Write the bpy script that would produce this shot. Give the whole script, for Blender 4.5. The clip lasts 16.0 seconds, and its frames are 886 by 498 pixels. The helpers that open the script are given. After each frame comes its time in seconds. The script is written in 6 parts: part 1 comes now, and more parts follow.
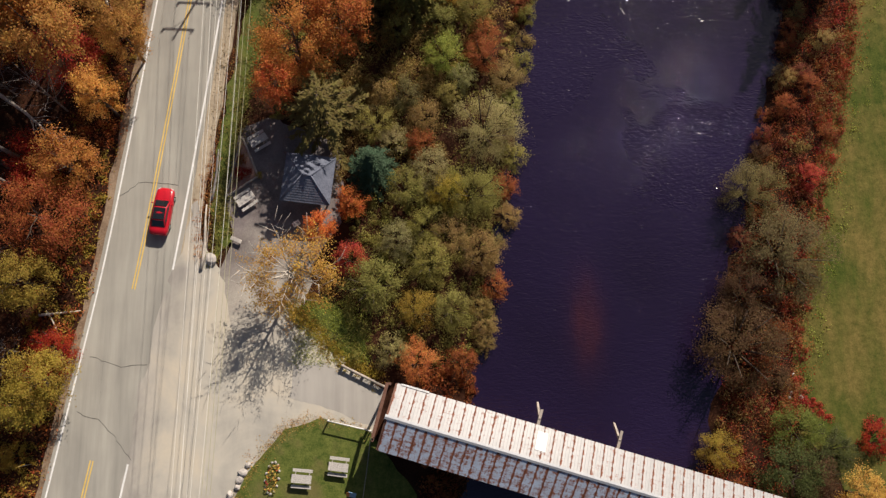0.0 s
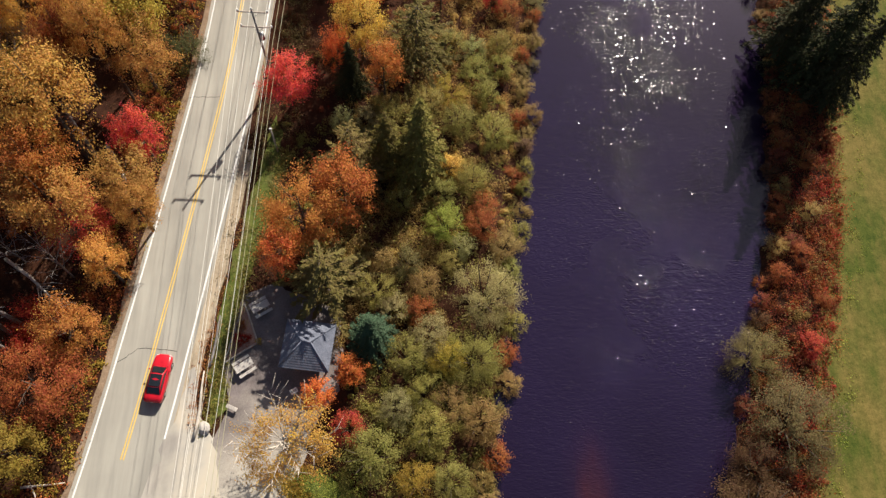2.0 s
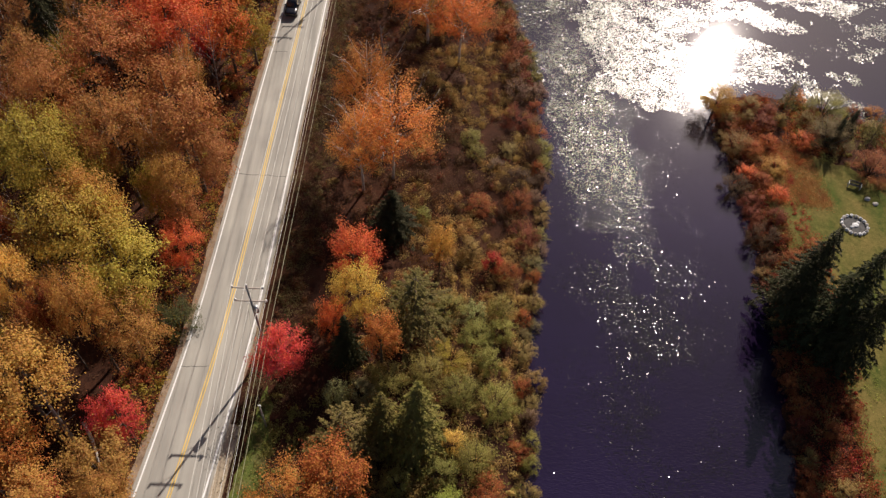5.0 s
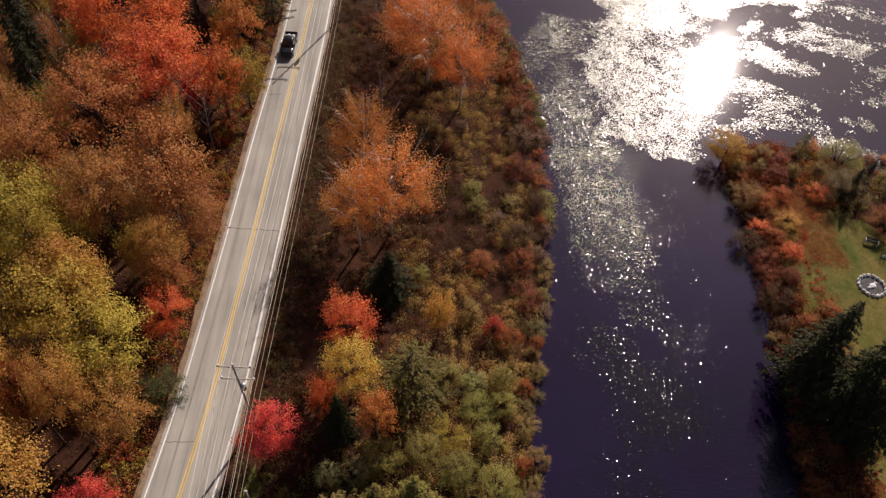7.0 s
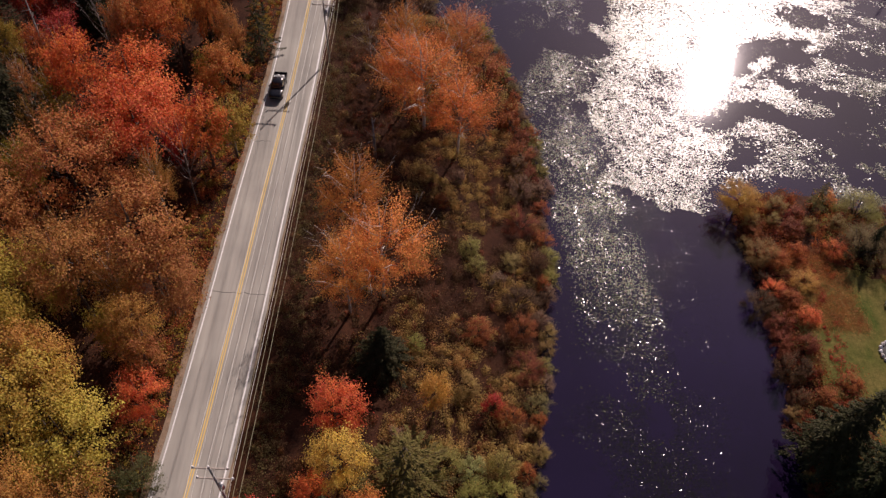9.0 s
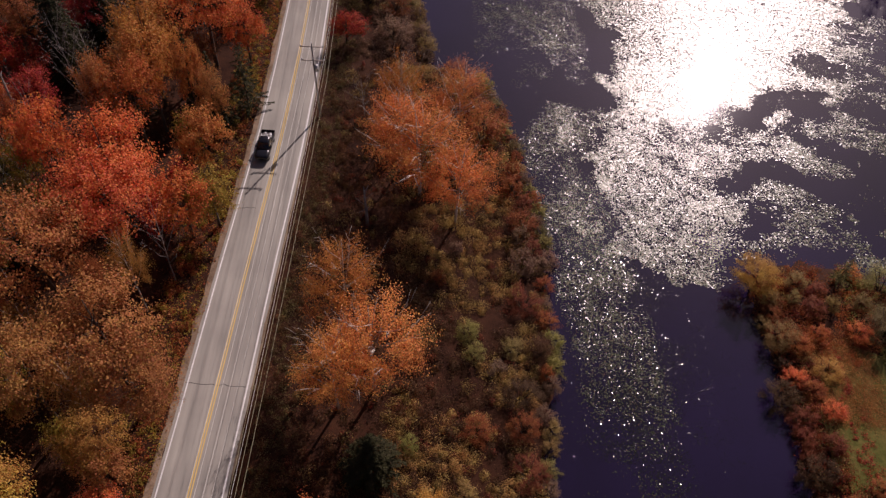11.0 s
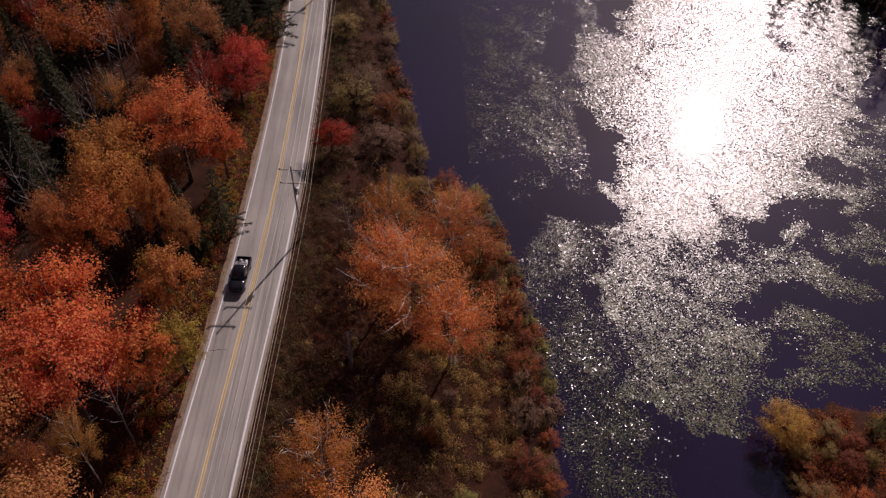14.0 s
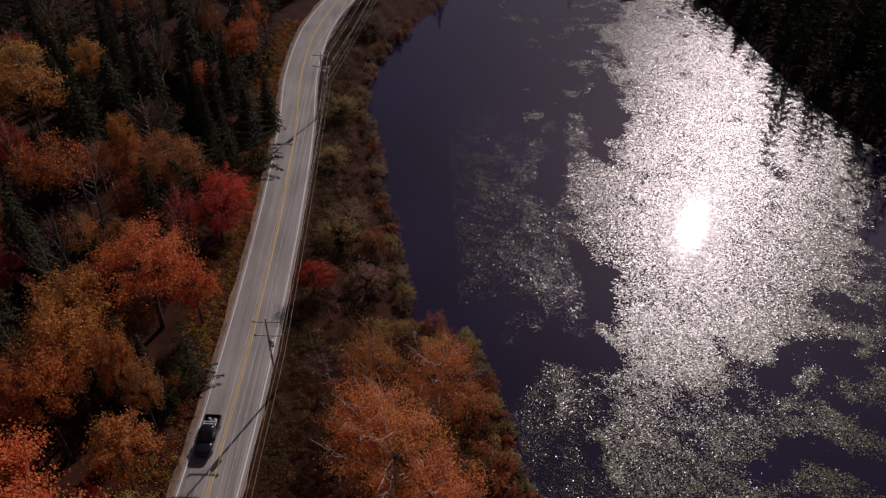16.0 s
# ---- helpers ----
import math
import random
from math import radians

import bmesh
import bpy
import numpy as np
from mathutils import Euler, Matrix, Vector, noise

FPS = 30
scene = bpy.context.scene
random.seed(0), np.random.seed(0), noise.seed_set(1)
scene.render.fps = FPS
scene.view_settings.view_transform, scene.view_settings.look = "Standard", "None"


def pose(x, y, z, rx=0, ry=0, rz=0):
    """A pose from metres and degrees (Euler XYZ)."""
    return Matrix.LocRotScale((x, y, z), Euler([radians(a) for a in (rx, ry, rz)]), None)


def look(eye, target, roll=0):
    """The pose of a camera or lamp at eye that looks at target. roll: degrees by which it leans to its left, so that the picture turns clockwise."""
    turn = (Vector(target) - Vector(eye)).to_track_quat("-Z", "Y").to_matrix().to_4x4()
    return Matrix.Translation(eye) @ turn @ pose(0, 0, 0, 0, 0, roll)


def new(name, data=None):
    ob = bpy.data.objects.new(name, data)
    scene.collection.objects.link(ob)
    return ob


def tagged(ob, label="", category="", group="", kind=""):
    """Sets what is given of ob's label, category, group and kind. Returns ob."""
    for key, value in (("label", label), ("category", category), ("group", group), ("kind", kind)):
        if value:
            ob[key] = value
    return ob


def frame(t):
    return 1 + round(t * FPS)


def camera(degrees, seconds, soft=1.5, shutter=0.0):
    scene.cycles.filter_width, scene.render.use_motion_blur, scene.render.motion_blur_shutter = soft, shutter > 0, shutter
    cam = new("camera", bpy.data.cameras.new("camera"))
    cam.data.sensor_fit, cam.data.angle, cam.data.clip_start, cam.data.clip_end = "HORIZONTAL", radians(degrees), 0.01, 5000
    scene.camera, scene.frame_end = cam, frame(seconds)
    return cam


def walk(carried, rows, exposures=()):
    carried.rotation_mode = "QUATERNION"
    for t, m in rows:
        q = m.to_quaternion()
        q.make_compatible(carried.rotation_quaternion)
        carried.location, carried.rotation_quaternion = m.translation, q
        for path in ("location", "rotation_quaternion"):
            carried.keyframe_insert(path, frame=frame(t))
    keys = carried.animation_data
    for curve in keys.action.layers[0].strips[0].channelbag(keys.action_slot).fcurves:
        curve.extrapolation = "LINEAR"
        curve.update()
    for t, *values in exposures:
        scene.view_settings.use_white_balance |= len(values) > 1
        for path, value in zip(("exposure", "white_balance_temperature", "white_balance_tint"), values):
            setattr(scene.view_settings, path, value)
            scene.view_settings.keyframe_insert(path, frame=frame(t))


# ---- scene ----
cam = camera(61.6, 16.0, soft=1.4)
PATH = [
    (0, (-0.013, 1.412, 73.02), (0.086, 1.771, 71.055), 14.7),
    (0.5, (0.01, 1.429, 73.034), (0.11, 1.889, 71.09), 11.6),
    (1, (0.047, 1.474, 73.076), (0.147, 2.038, 71.16), 9.5),
    (1.5, (0.091, 1.656, 73.135), (0.189, 2.321, 71.251), 8.0),
    (2, (0.094, 2.079, 73.19), (0.19, 2.848, 71.347), 6.9),
    (2.5, (0.084, 2.801, 73.233), (0.178, 3.672, 71.435), 6.0),
    (3, (0.076, 3.941, 73.247), (0.168, 4.912, 71.502), 5.3),
    (3.5, (0.075, 5.448, 73.262), (0.165, 6.517, 71.575), 4.8),
    (4, (0.087, 7.183, 73.277), (0.178, 8.335, 71.645), 4.5),
    (4.5, (0.114, 9.005, 73.316), (0.205, 10.213, 71.724), 4.2),
    (4.7, (0.131, 9.754, 73.343), (0.224, 10.976, 71.763), 4.1),
    (7, (0.431, 18.753, 74.388), (0.523, 19.993, 72.821), 4.4),
    (7.5, (0.57, 20.931, 74.503), (0.662, 22.17, 72.936), 4.4),
    (8, (0.695, 23.226, 74.647), (0.788, 24.465, 73.08), 4.4),
    (8.5, (0.781, 25.692, 74.763), (0.876, 26.932, 73.197), 4.7),
    (9, (0.919, 28.38, 74.84), (1.013, 29.62, 73.274), 4.5),
    (11.5, (1.469, 42.889, 75.565), (1.565, 44.144, 74.01), 4.8),
    (12, (1.516, 45.508, 75.638), (1.613, 46.775, 74.094), 4.6),
    (12.5, (1.52, 48.028, 75.667), (1.62, 49.311, 74.136), 4.7),
    (13, (1.566, 50.511, 75.676), (1.671, 51.813, 74.161), 4.6),
    (13.5, (1.693, 52.849, 75.706), (1.799, 54.169, 74.207), 4.5),
    (14, (1.929, 55.023, 75.765), (2.035, 56.365, 74.286), 4.4),
    (14.5, (2.282, 57.139, 75.825), (2.39, 58.505, 74.369), 4.2),
    (15, (2.707, 59.323, 75.857), (2.815, 60.726, 74.435), 4.0),
    (15.5, (3.096, 61.574, 75.904), (3.203, 63.034, 74.541), 4.0),
    (16, (3.474, 63.976, 75.932), (3.582, 65.504, 74.646), 3.8),
]
walk(cam, [(t, look(eye, target, roll)) for t, eye, target, roll in PATH],
     [(0, 0.2, 6750, 15), (2, 0.7, 6700, 12), (4.5, 0.42, 6700, 17), (7, 0.12, 6750, 23), (9, -0.08, 6700, 31), (12.5, -0.48, 6550, 37), (14.5, -0.7, 6450, 38), (16, -1.18, 6250, 34)])

# ---- light ----
SUN_ELEV, SUN_AZ = 34.8, 26.6  # degrees up, degrees east of +y
world = bpy.data.worlds.new("sky")
scene.world = world
world.use_nodes = True
wn = world.node_tree.nodes
sky = wn.new("ShaderNodeTexSky")
sky.sky_type, sky.sun_disc = "NISHITA", False
sky.sun_elevation, sky.sun_rotation = radians(SUN_ELEV), radians(SUN_AZ)
sky.air_density, sky.dust_density = 0.9, 1.6
world.node_tree.links.new(sky.outputs["Color"], wn["Background"].inputs["Color"])
wn["Background"].inputs["Strength"].default_value = 0.049
sun = new("sun", bpy.data.lights.new("sun", "SUN"))
sun.data.energy, sun.data.angle, sun.data.color = 5.1, radians(0.53), (1.0, 0.93, 0.82)
sd = Vector((math.sin(radians(SUN_AZ)) * math.cos(radians(SUN_ELEV)), math.cos(radians(SUN_AZ)) * math.cos(radians(SUN_ELEV)), math.sin(radians(SUN_ELEV))))
sun.matrix_world = look(sd * 300, (0, 0, 0))


# ---- materials ----
class Mat:
    """A small wrapper round a node material."""

    def __init__(self, name, rough=0.7, metal=0.0, colour=(0.5, 0.5, 0.5), spec=0.5):
        self.mat = bpy.data.materials.new(name)
        self.mat.use_nodes = True
        self.nodes, self.links = self.mat.node_tree.nodes, self.mat.node_tree.links
        self.shader = self.nodes["Principled BSDF"]
        self.set("Roughness", rough), self.set("Metallic", metal), self.set("Specular IOR Level", spec)
        self.set("Base Color", (*colour, 1))

    def node(self, kind):
        return self.nodes.new("ShaderNode" + kind)

    def set(self, key, value):
        socket = self.shader.inputs[key]
        if isinstance(value, bpy.types.NodeSocket):
            self.links.new(value, socket)
        else:
            socket.default_value = value

    def coords(self, kind="Object"):
        if kind == "World":
            return self.node("NewGeometry").outputs["Position"]
        return self.node("TexCoord").outputs[kind]

    def noise(self, scale, detail=4.0, rough=0.55, vec=None, stretch=None, distort=0.0):
        n = self.node("TexNoise")
        n.inputs["Scale"].default_value, n.inputs["Detail"].default_value = scale, detail
        n.inputs["Roughness"].default_value, n.inputs["Distortion"].default_value = rough, distort
        vec = vec or self.coords("World")
        if stretch:
            m = self.node("Mapping")
            m.inputs["Scale"].default_value = stretch
            self.links.new(vec, m.inputs["Vector"])
            vec = m.outputs["Vector"]
        self.links.new(vec, n.inputs["Vector"])
        return n.outputs["Fac"]

    def ramp(self, fac, *stops):
        r = self.node("ValToRGB")
        while len(r.color_ramp.elements) < len(stops):
            r.color_ramp.elements.new(0.5)
        for e, (p, c) in zip(r.color_ramp.elements, stops):
            e.position, e.color = p, (*c, 1) if len(c) == 3 else c
        self.links.new(fac, r.inputs["Fac"])
        return r.outputs["Color"]

    def mix(self, fac, a, b, blend="MIX"):
        m = self.node("Mix")
        m.data_type, m.blend_type = "RGBA", blend
        for socket, v in ((m.inputs[0], fac), (m.inputs[6], a), (m.inputs[7], b)):
            if isinstance(v, bpy.types.NodeSocket):
                self.links.new(v, socket)
            else:
                socket.default_value = v if isinstance(v, (int, float)) else (*v, 1)
        return m.outputs[2]

    def maths(self, op, a, b=0.0):
        m = self.node("Math")
        m.operation = op
        for socket, v in zip(m.inputs, (a, b)):
            if isinstance(v, bpy.types.NodeSocket):
                self.links.new(v, socket)
            else:
                socket.default_value = v
        return m.outputs[0]

    def bump(self, height, strength=0.4, dist=0.02):
        b = self.node("Bump")
        b.inputs["Strength"].default_value, b.inputs["Distance"].default_value = strength, dist
        self.links.new(height, b.inputs["Height"])
        self.set("Normal", b.outputs["Normal"])
        return b


def grainy(name, dark, light, big=0.4, fine=6.0, rough=0.85, bump=0.4, dist=0.02, metal=0.0, coords="World", patch=0.5):
    """Two scales of variation between a dark and a light tone, with relief."""
    m = Mat(name, rough, metal, spec=0.15 if rough > 0.9 else 0.5)
    v = m.coords(coords)
    a, b = m.noise(big, 5, 0.6, v), m.noise(fine, 6, 0.65, v)
    f = m.maths("ADD", m.maths("MULTIPLY", a, patch), m.maths("MULTIPLY", b, 1 - patch))
    m.set("Base Color", m.ramp(f, (0.37, dark), (0.63, light)))
    m.bump(b, bump, dist)
    return m.mat


def make_asphalt(name, dark, light, sand):
    m = Mat(name, 0.92, spec=0.2)
    streak = m.noise(0.5, 6, 0.6, stretch=(1.6, 0.12, 1))
    patchy, fine = m.noise(0.12, 4), m.noise(9, 6, 0.7)
    base = m.ramp(m.maths("ADD", m.maths("MULTIPLY", streak, 0.6), m.maths("MULTIPLY", patchy, 0.4)), (0.35, dark), (0.65, light))
    base = m.mix(m.maths("MULTIPLY", fine, 0.5), base, sand, "MULTIPLY")
    m.set("Base Color", base)
    m.bump(fine, 0.3, 0.01)
    return m.mat


def make_leaf(name, through_light=0.28, gloss=0.12):
    """Foliage: the tint of the object, varied leaf by leaf and bough by bough."""
    m = Mat(name, 0.6, spec=gloss)
    info, geo = m.node("ObjectInfo"), m.node("NewGeometry")
    hsv = m.node("HueSaturation")
    m.links.new(info.outputs["Color"], hsv.inputs["Color"])
    isl = geo.outputs["Random Per Island"]
    bough = m.noise(0.7, 3)
    m.links.new(m.maths("ADD", 0.463, m.maths("MULTIPLY", m.maths("ADD", m.maths("MULTIPLY", isl, 0.4), m.maths("MULTIPLY", bough, 0.6)), 0.080)), hsv.inputs["Hue"])
    m.links.new(m.maths("ADD", 0.56, m.maths("ADD", m.maths("MULTIPLY", isl, 0.16), m.maths("MULTIPLY", bough, 1.04))), hsv.inputs["Value"])
    hsv.inputs["Saturation"].default_value = 1.0
    m.set("Base Color", hsv.outputs["Color"])
    tr, mx = m.node("BsdfTranslucent"), m.node("MixShader")
    m.links.new(hsv.outputs["Color"], tr.inputs["Color"])
    mx.inputs[0].default_value = through_light
    m.links.new(m.shader.outputs[0], mx.inputs[1])
    m.links.new(tr.outputs[0], mx.inputs[2])
    m.links.new(mx.outputs[0], m.nodes["Material Output"].inputs["Surface"])
    return m.mat


def make_water():
    m = Mat("river_water", 0.045)
    m.set("IOR", 1.55)
    sep = m.node("SeparateXYZ")
    m.links.new(m.coords("World"), sep.inputs[0])
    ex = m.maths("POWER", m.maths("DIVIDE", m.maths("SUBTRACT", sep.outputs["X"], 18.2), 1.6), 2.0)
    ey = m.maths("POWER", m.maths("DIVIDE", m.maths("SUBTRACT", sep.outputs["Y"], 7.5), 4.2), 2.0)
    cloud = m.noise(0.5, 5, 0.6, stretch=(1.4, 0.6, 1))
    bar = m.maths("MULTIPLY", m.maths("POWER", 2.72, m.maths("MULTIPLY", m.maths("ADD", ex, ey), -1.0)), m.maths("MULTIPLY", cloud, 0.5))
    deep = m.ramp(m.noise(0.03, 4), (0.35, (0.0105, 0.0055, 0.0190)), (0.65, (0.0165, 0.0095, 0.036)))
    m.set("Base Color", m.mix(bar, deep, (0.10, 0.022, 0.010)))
    wave = m.noise(1.3, 3, 0.5, stretch=(0.75, 1.5, 1), distort=0.6)
    ripple = m.noise(3.2, 2, 0.5, stretch=(0.7, 1.8, 1), distort=0.6)
    calm = m.maths("SUBTRACT", 1.0, m.maths("MULTIPLY", m.maths("MINIMUM", m.maths("MAXIMUM", m.maths("DIVIDE", m.maths("SUBTRACT", sep.outputs["Y"], 22.0), 42.0), 0.0), 1.0), 0.955))
    h = m.maths("ADD", m.maths("MULTIPLY", wave, 0.55), m.maths("MULTIPLY", ripple, 0.7))
    m.bump(m.maths("MULTIPLY", h, calm), 0.52, 0.13)
    return m.mat


def make_pad(name, rough, dark=1.0):
    m = Mat(name, rough)
    isl = m.node("NewGeometry").outputs["Random Per Island"]
    m.set("Base Color", m.ramp(isl, *((p, tuple(c * dark for c in col)) for p, col in ((0.0, (0.03, 0.045, 0.014)), (0.6, (0.06, 0.075, 0.024)), (1.0, (0.08, 0.045, 0.022))))))
    m.set("Specular IOR Level", 0.45)
    return m.mat


def make_roof(name, metal_tone, rust_amount):
    """Old sheet-metal roofing: pale zinc with rust along the seams, in dashes where the purlins lie."""
    m = Mat(name, 0.42)
    v = m.coords("Object")
    sep = m.node("SeparateXYZ")
    m.links.new(v, sep.inputs[0])
    info = m.node("ObjectInfo")
    offset = m.node("VectorMath")
    offset.operation = "ADD"
    m.links.new(v, offset.inputs[0])
    spread = m.node("CombineXYZ")
    m.links.new(m.maths("MULTIPLY", info.outputs["Random"], 60.0), spread.inputs[2])
    m.links.new(spread.outputs[0], offset.inputs[1])
    ov = offset.outputs[0]
    streaks = m.noise(1.4, 6, 0.7, ov, (2.6, 0.8, 1.0))
    blot = m.noise(5.0, 5, 0.7, ov, (0.8, 1.6, 1.0))
    seam = m.maths("POWER", m.maths("MULTIPLY", m.maths("ABSOLUTE", sep.outputs["X"]), 2.15), 9.0)
    broken = m.noise(2.2, 5, 0.75, ov, (0.5, 1.5, 1.0))
    dash = m.maths("POWER", m.maths("ABSOLUTE", m.maths("SINE", m.maths("MULTIPLY", sep.outputs["Y"], 4.4))), 2.0)
    amount = m.maths("MULTIPLY", seam, m.maths("ADD", m.maths("MULTIPLY", broken, 0.62), m.maths("MULTIPLY", dash, 0.50)))
    amount = m.maths("ADD", amount, m.maths("MULTIPLY", m.maths("MULTIPLY", streaks, broken), 1.45))
    amount = m.maths("ADD", amount, m.maths("MULTIPLY", blot, 0.35))
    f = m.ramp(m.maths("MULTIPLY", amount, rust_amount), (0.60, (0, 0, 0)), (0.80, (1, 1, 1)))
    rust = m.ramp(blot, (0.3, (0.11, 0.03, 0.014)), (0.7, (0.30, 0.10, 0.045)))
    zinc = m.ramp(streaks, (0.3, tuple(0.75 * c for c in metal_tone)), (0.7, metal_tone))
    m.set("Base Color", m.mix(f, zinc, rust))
    m.set("Roughness", m.maths("ADD", 0.4, m.maths("MULTIPLY", f, 0.4)))
    m.bump(blot, 0.15, 0.01)
    return m.mat


def make_apron():
    """Old asphalt under drifted sand: grey showing through pale patches and wheel tracks."""
    m = Mat("dusty_apron", 0.93)
    drift, track, fine = m.noise(0.11, 6, 0.62, distort=0.8), m.noise(0.6, 5, 0.6, stretch=(1.0, 0.25, 1)), m.noise(5.0, 6, 0.7)
    f = m.maths("ADD", m.maths("MULTIPLY", drift, 0.7), m.maths("MULTIPLY", track, 0.3))
    base = m.ramp(f, (0.36, (0.37, 0.355, 0.315)), (0.5, (0.49, 0.462, 0.395)), (0.66, (0.57, 0.51, 0.40)))
    sep = m.node("SeparateXYZ")
    m.links.new(m.coords("World"), sep.inputs[0])
    into = m.maths("ADD", m.maths("SUBTRACT", sep.outputs["X"], m.maths("MULTIPLY", sep.outputs["Y"], 0.175)), 26.2)
    into = m.maths("ADD", m.maths("DIVIDE", into, 7.0), m.maths("MULTIPLY", m.maths("SUBTRACT", drift, 0.5), 1.6))
    worn = m.ramp(track, (0.35, (0.265, 0.25, 0.228)), (0.65, (0.43, 0.405, 0.362)))
    base = m.mix(m.ramp(into, (0.0, (0, 0, 0)), (0.8, (1, 1, 1))), worn, base)
    m.set("Base Color", m.mix(m.maths("MULTIPLY", fine, 0.45), base, (0.82, 0.79, 0.74), "MULTIPLY"))
    m.bump(fine, 0.4, 0.015)
    return m.mat


def make_gravel():
    """Grey gravel that thins out southwards into pale sand."""
    m = Mat("grey_gravel", 0.95)
    big, fine = m.noise(0.4, 5, 0.6), m.noise(9.0, 6, 0.65)
    f = m.maths("ADD", m.maths("MULTIPLY", big, 0.5), m.maths("MULTIPLY", fine, 0.5))
    grey = m.ramp(f, (0.37, (0.10, 0.085, 0.082)), (0.63, (0.215, 0.185, 0.178)))
    sandy = m.ramp(f, (0.37, (0.34, 0.315, 0.27)), (0.63, (0.50, 0.46, 0.385)))
    sep = m.node("SeparateXYZ")
    m.links.new(m.coords("World"), sep.inputs[0])
    north = m.maths("ADD", m.maths("DIVIDE", m.maths("SUBTRACT", sep.outputs["Y"], 8.5), 9.0), m.maths("MULTIPLY", m.maths("SUBTRACT", m.noise(0.25, 5, 0.65), 0.5), 1.8))
    m.set("Base Color", m.mix(m.ramp(north, (0.0, (0, 0, 0)), (1.0, (1, 1, 1))), sandy, grey))
    m.bump(fine, 0.7, 0.02)
    return m.mat


def make_lawn():
    """Mown grass with darker clumps and worn brownish spots."""
    m = Mat("mown_grass", 0.95, spec=0.15)
    big, mid, fine = m.noise(0.30, 5, 0.6), m.noise(1.4, 5, 0.65), m.noise(7.0, 6, 0.7)
    f = m.maths("ADD", m.maths("MULTIPLY", mid, 0.5), m.maths("MULTIPLY", fine, 0.5))
    grass = m.ramp(f, (0.36, (0.035, 0.066, 0.010)), (0.66, (0.165, 0.178, 0.044)))
    m.set("Base Color", m.mix(m.ramp(big, (0.50, (0, 0, 0)), (0.66, (0.75, 0.75, 0.75))), grass, (0.15, 0.125, 0.05)))
    m.bump(fine, 0.8, 0.05)
    return m.mat


def make_meadow():
    """Rough grass: green hollows, dry tan swathes and pale mown streaks."""
    m = Mat("dry_meadow", 0.95, spec=0.12)
    big, swathe = m.noise(0.11, 5, 0.6), m.noise(0.28, 5, 0.62, stretch=(1.5, 0.45, 1))
    mid, fine = m.noise(1.3, 5, 0.65), m.noise(5.0, 6, 0.7)
    f = m.maths("ADD", m.maths("MULTIPLY", mid, 0.5), m.maths("MULTIPLY", fine, 0.5))
    green = m.ramp(f, (0.34, (0.024, 0.046, 0.006)), (0.66, (0.100, 0.112, 0.022)))
    dry = m.ramp(f, (0.34, (0.085, 0.075, 0.018)), (0.66, (0.215, 0.160, 0.050)))
    k = m.maths("ADD", m.maths("MULTIPLY", big, 0.5), m.maths("MULTIPLY", swathe, 0.5))
    m.set("Base Color", m.mix(m.ramp(k, (0.40, (0, 0, 0)), (0.58, (1, 1, 1))), green, dry))
    m.bump(f, 0.9, 0.06)
    return m.mat


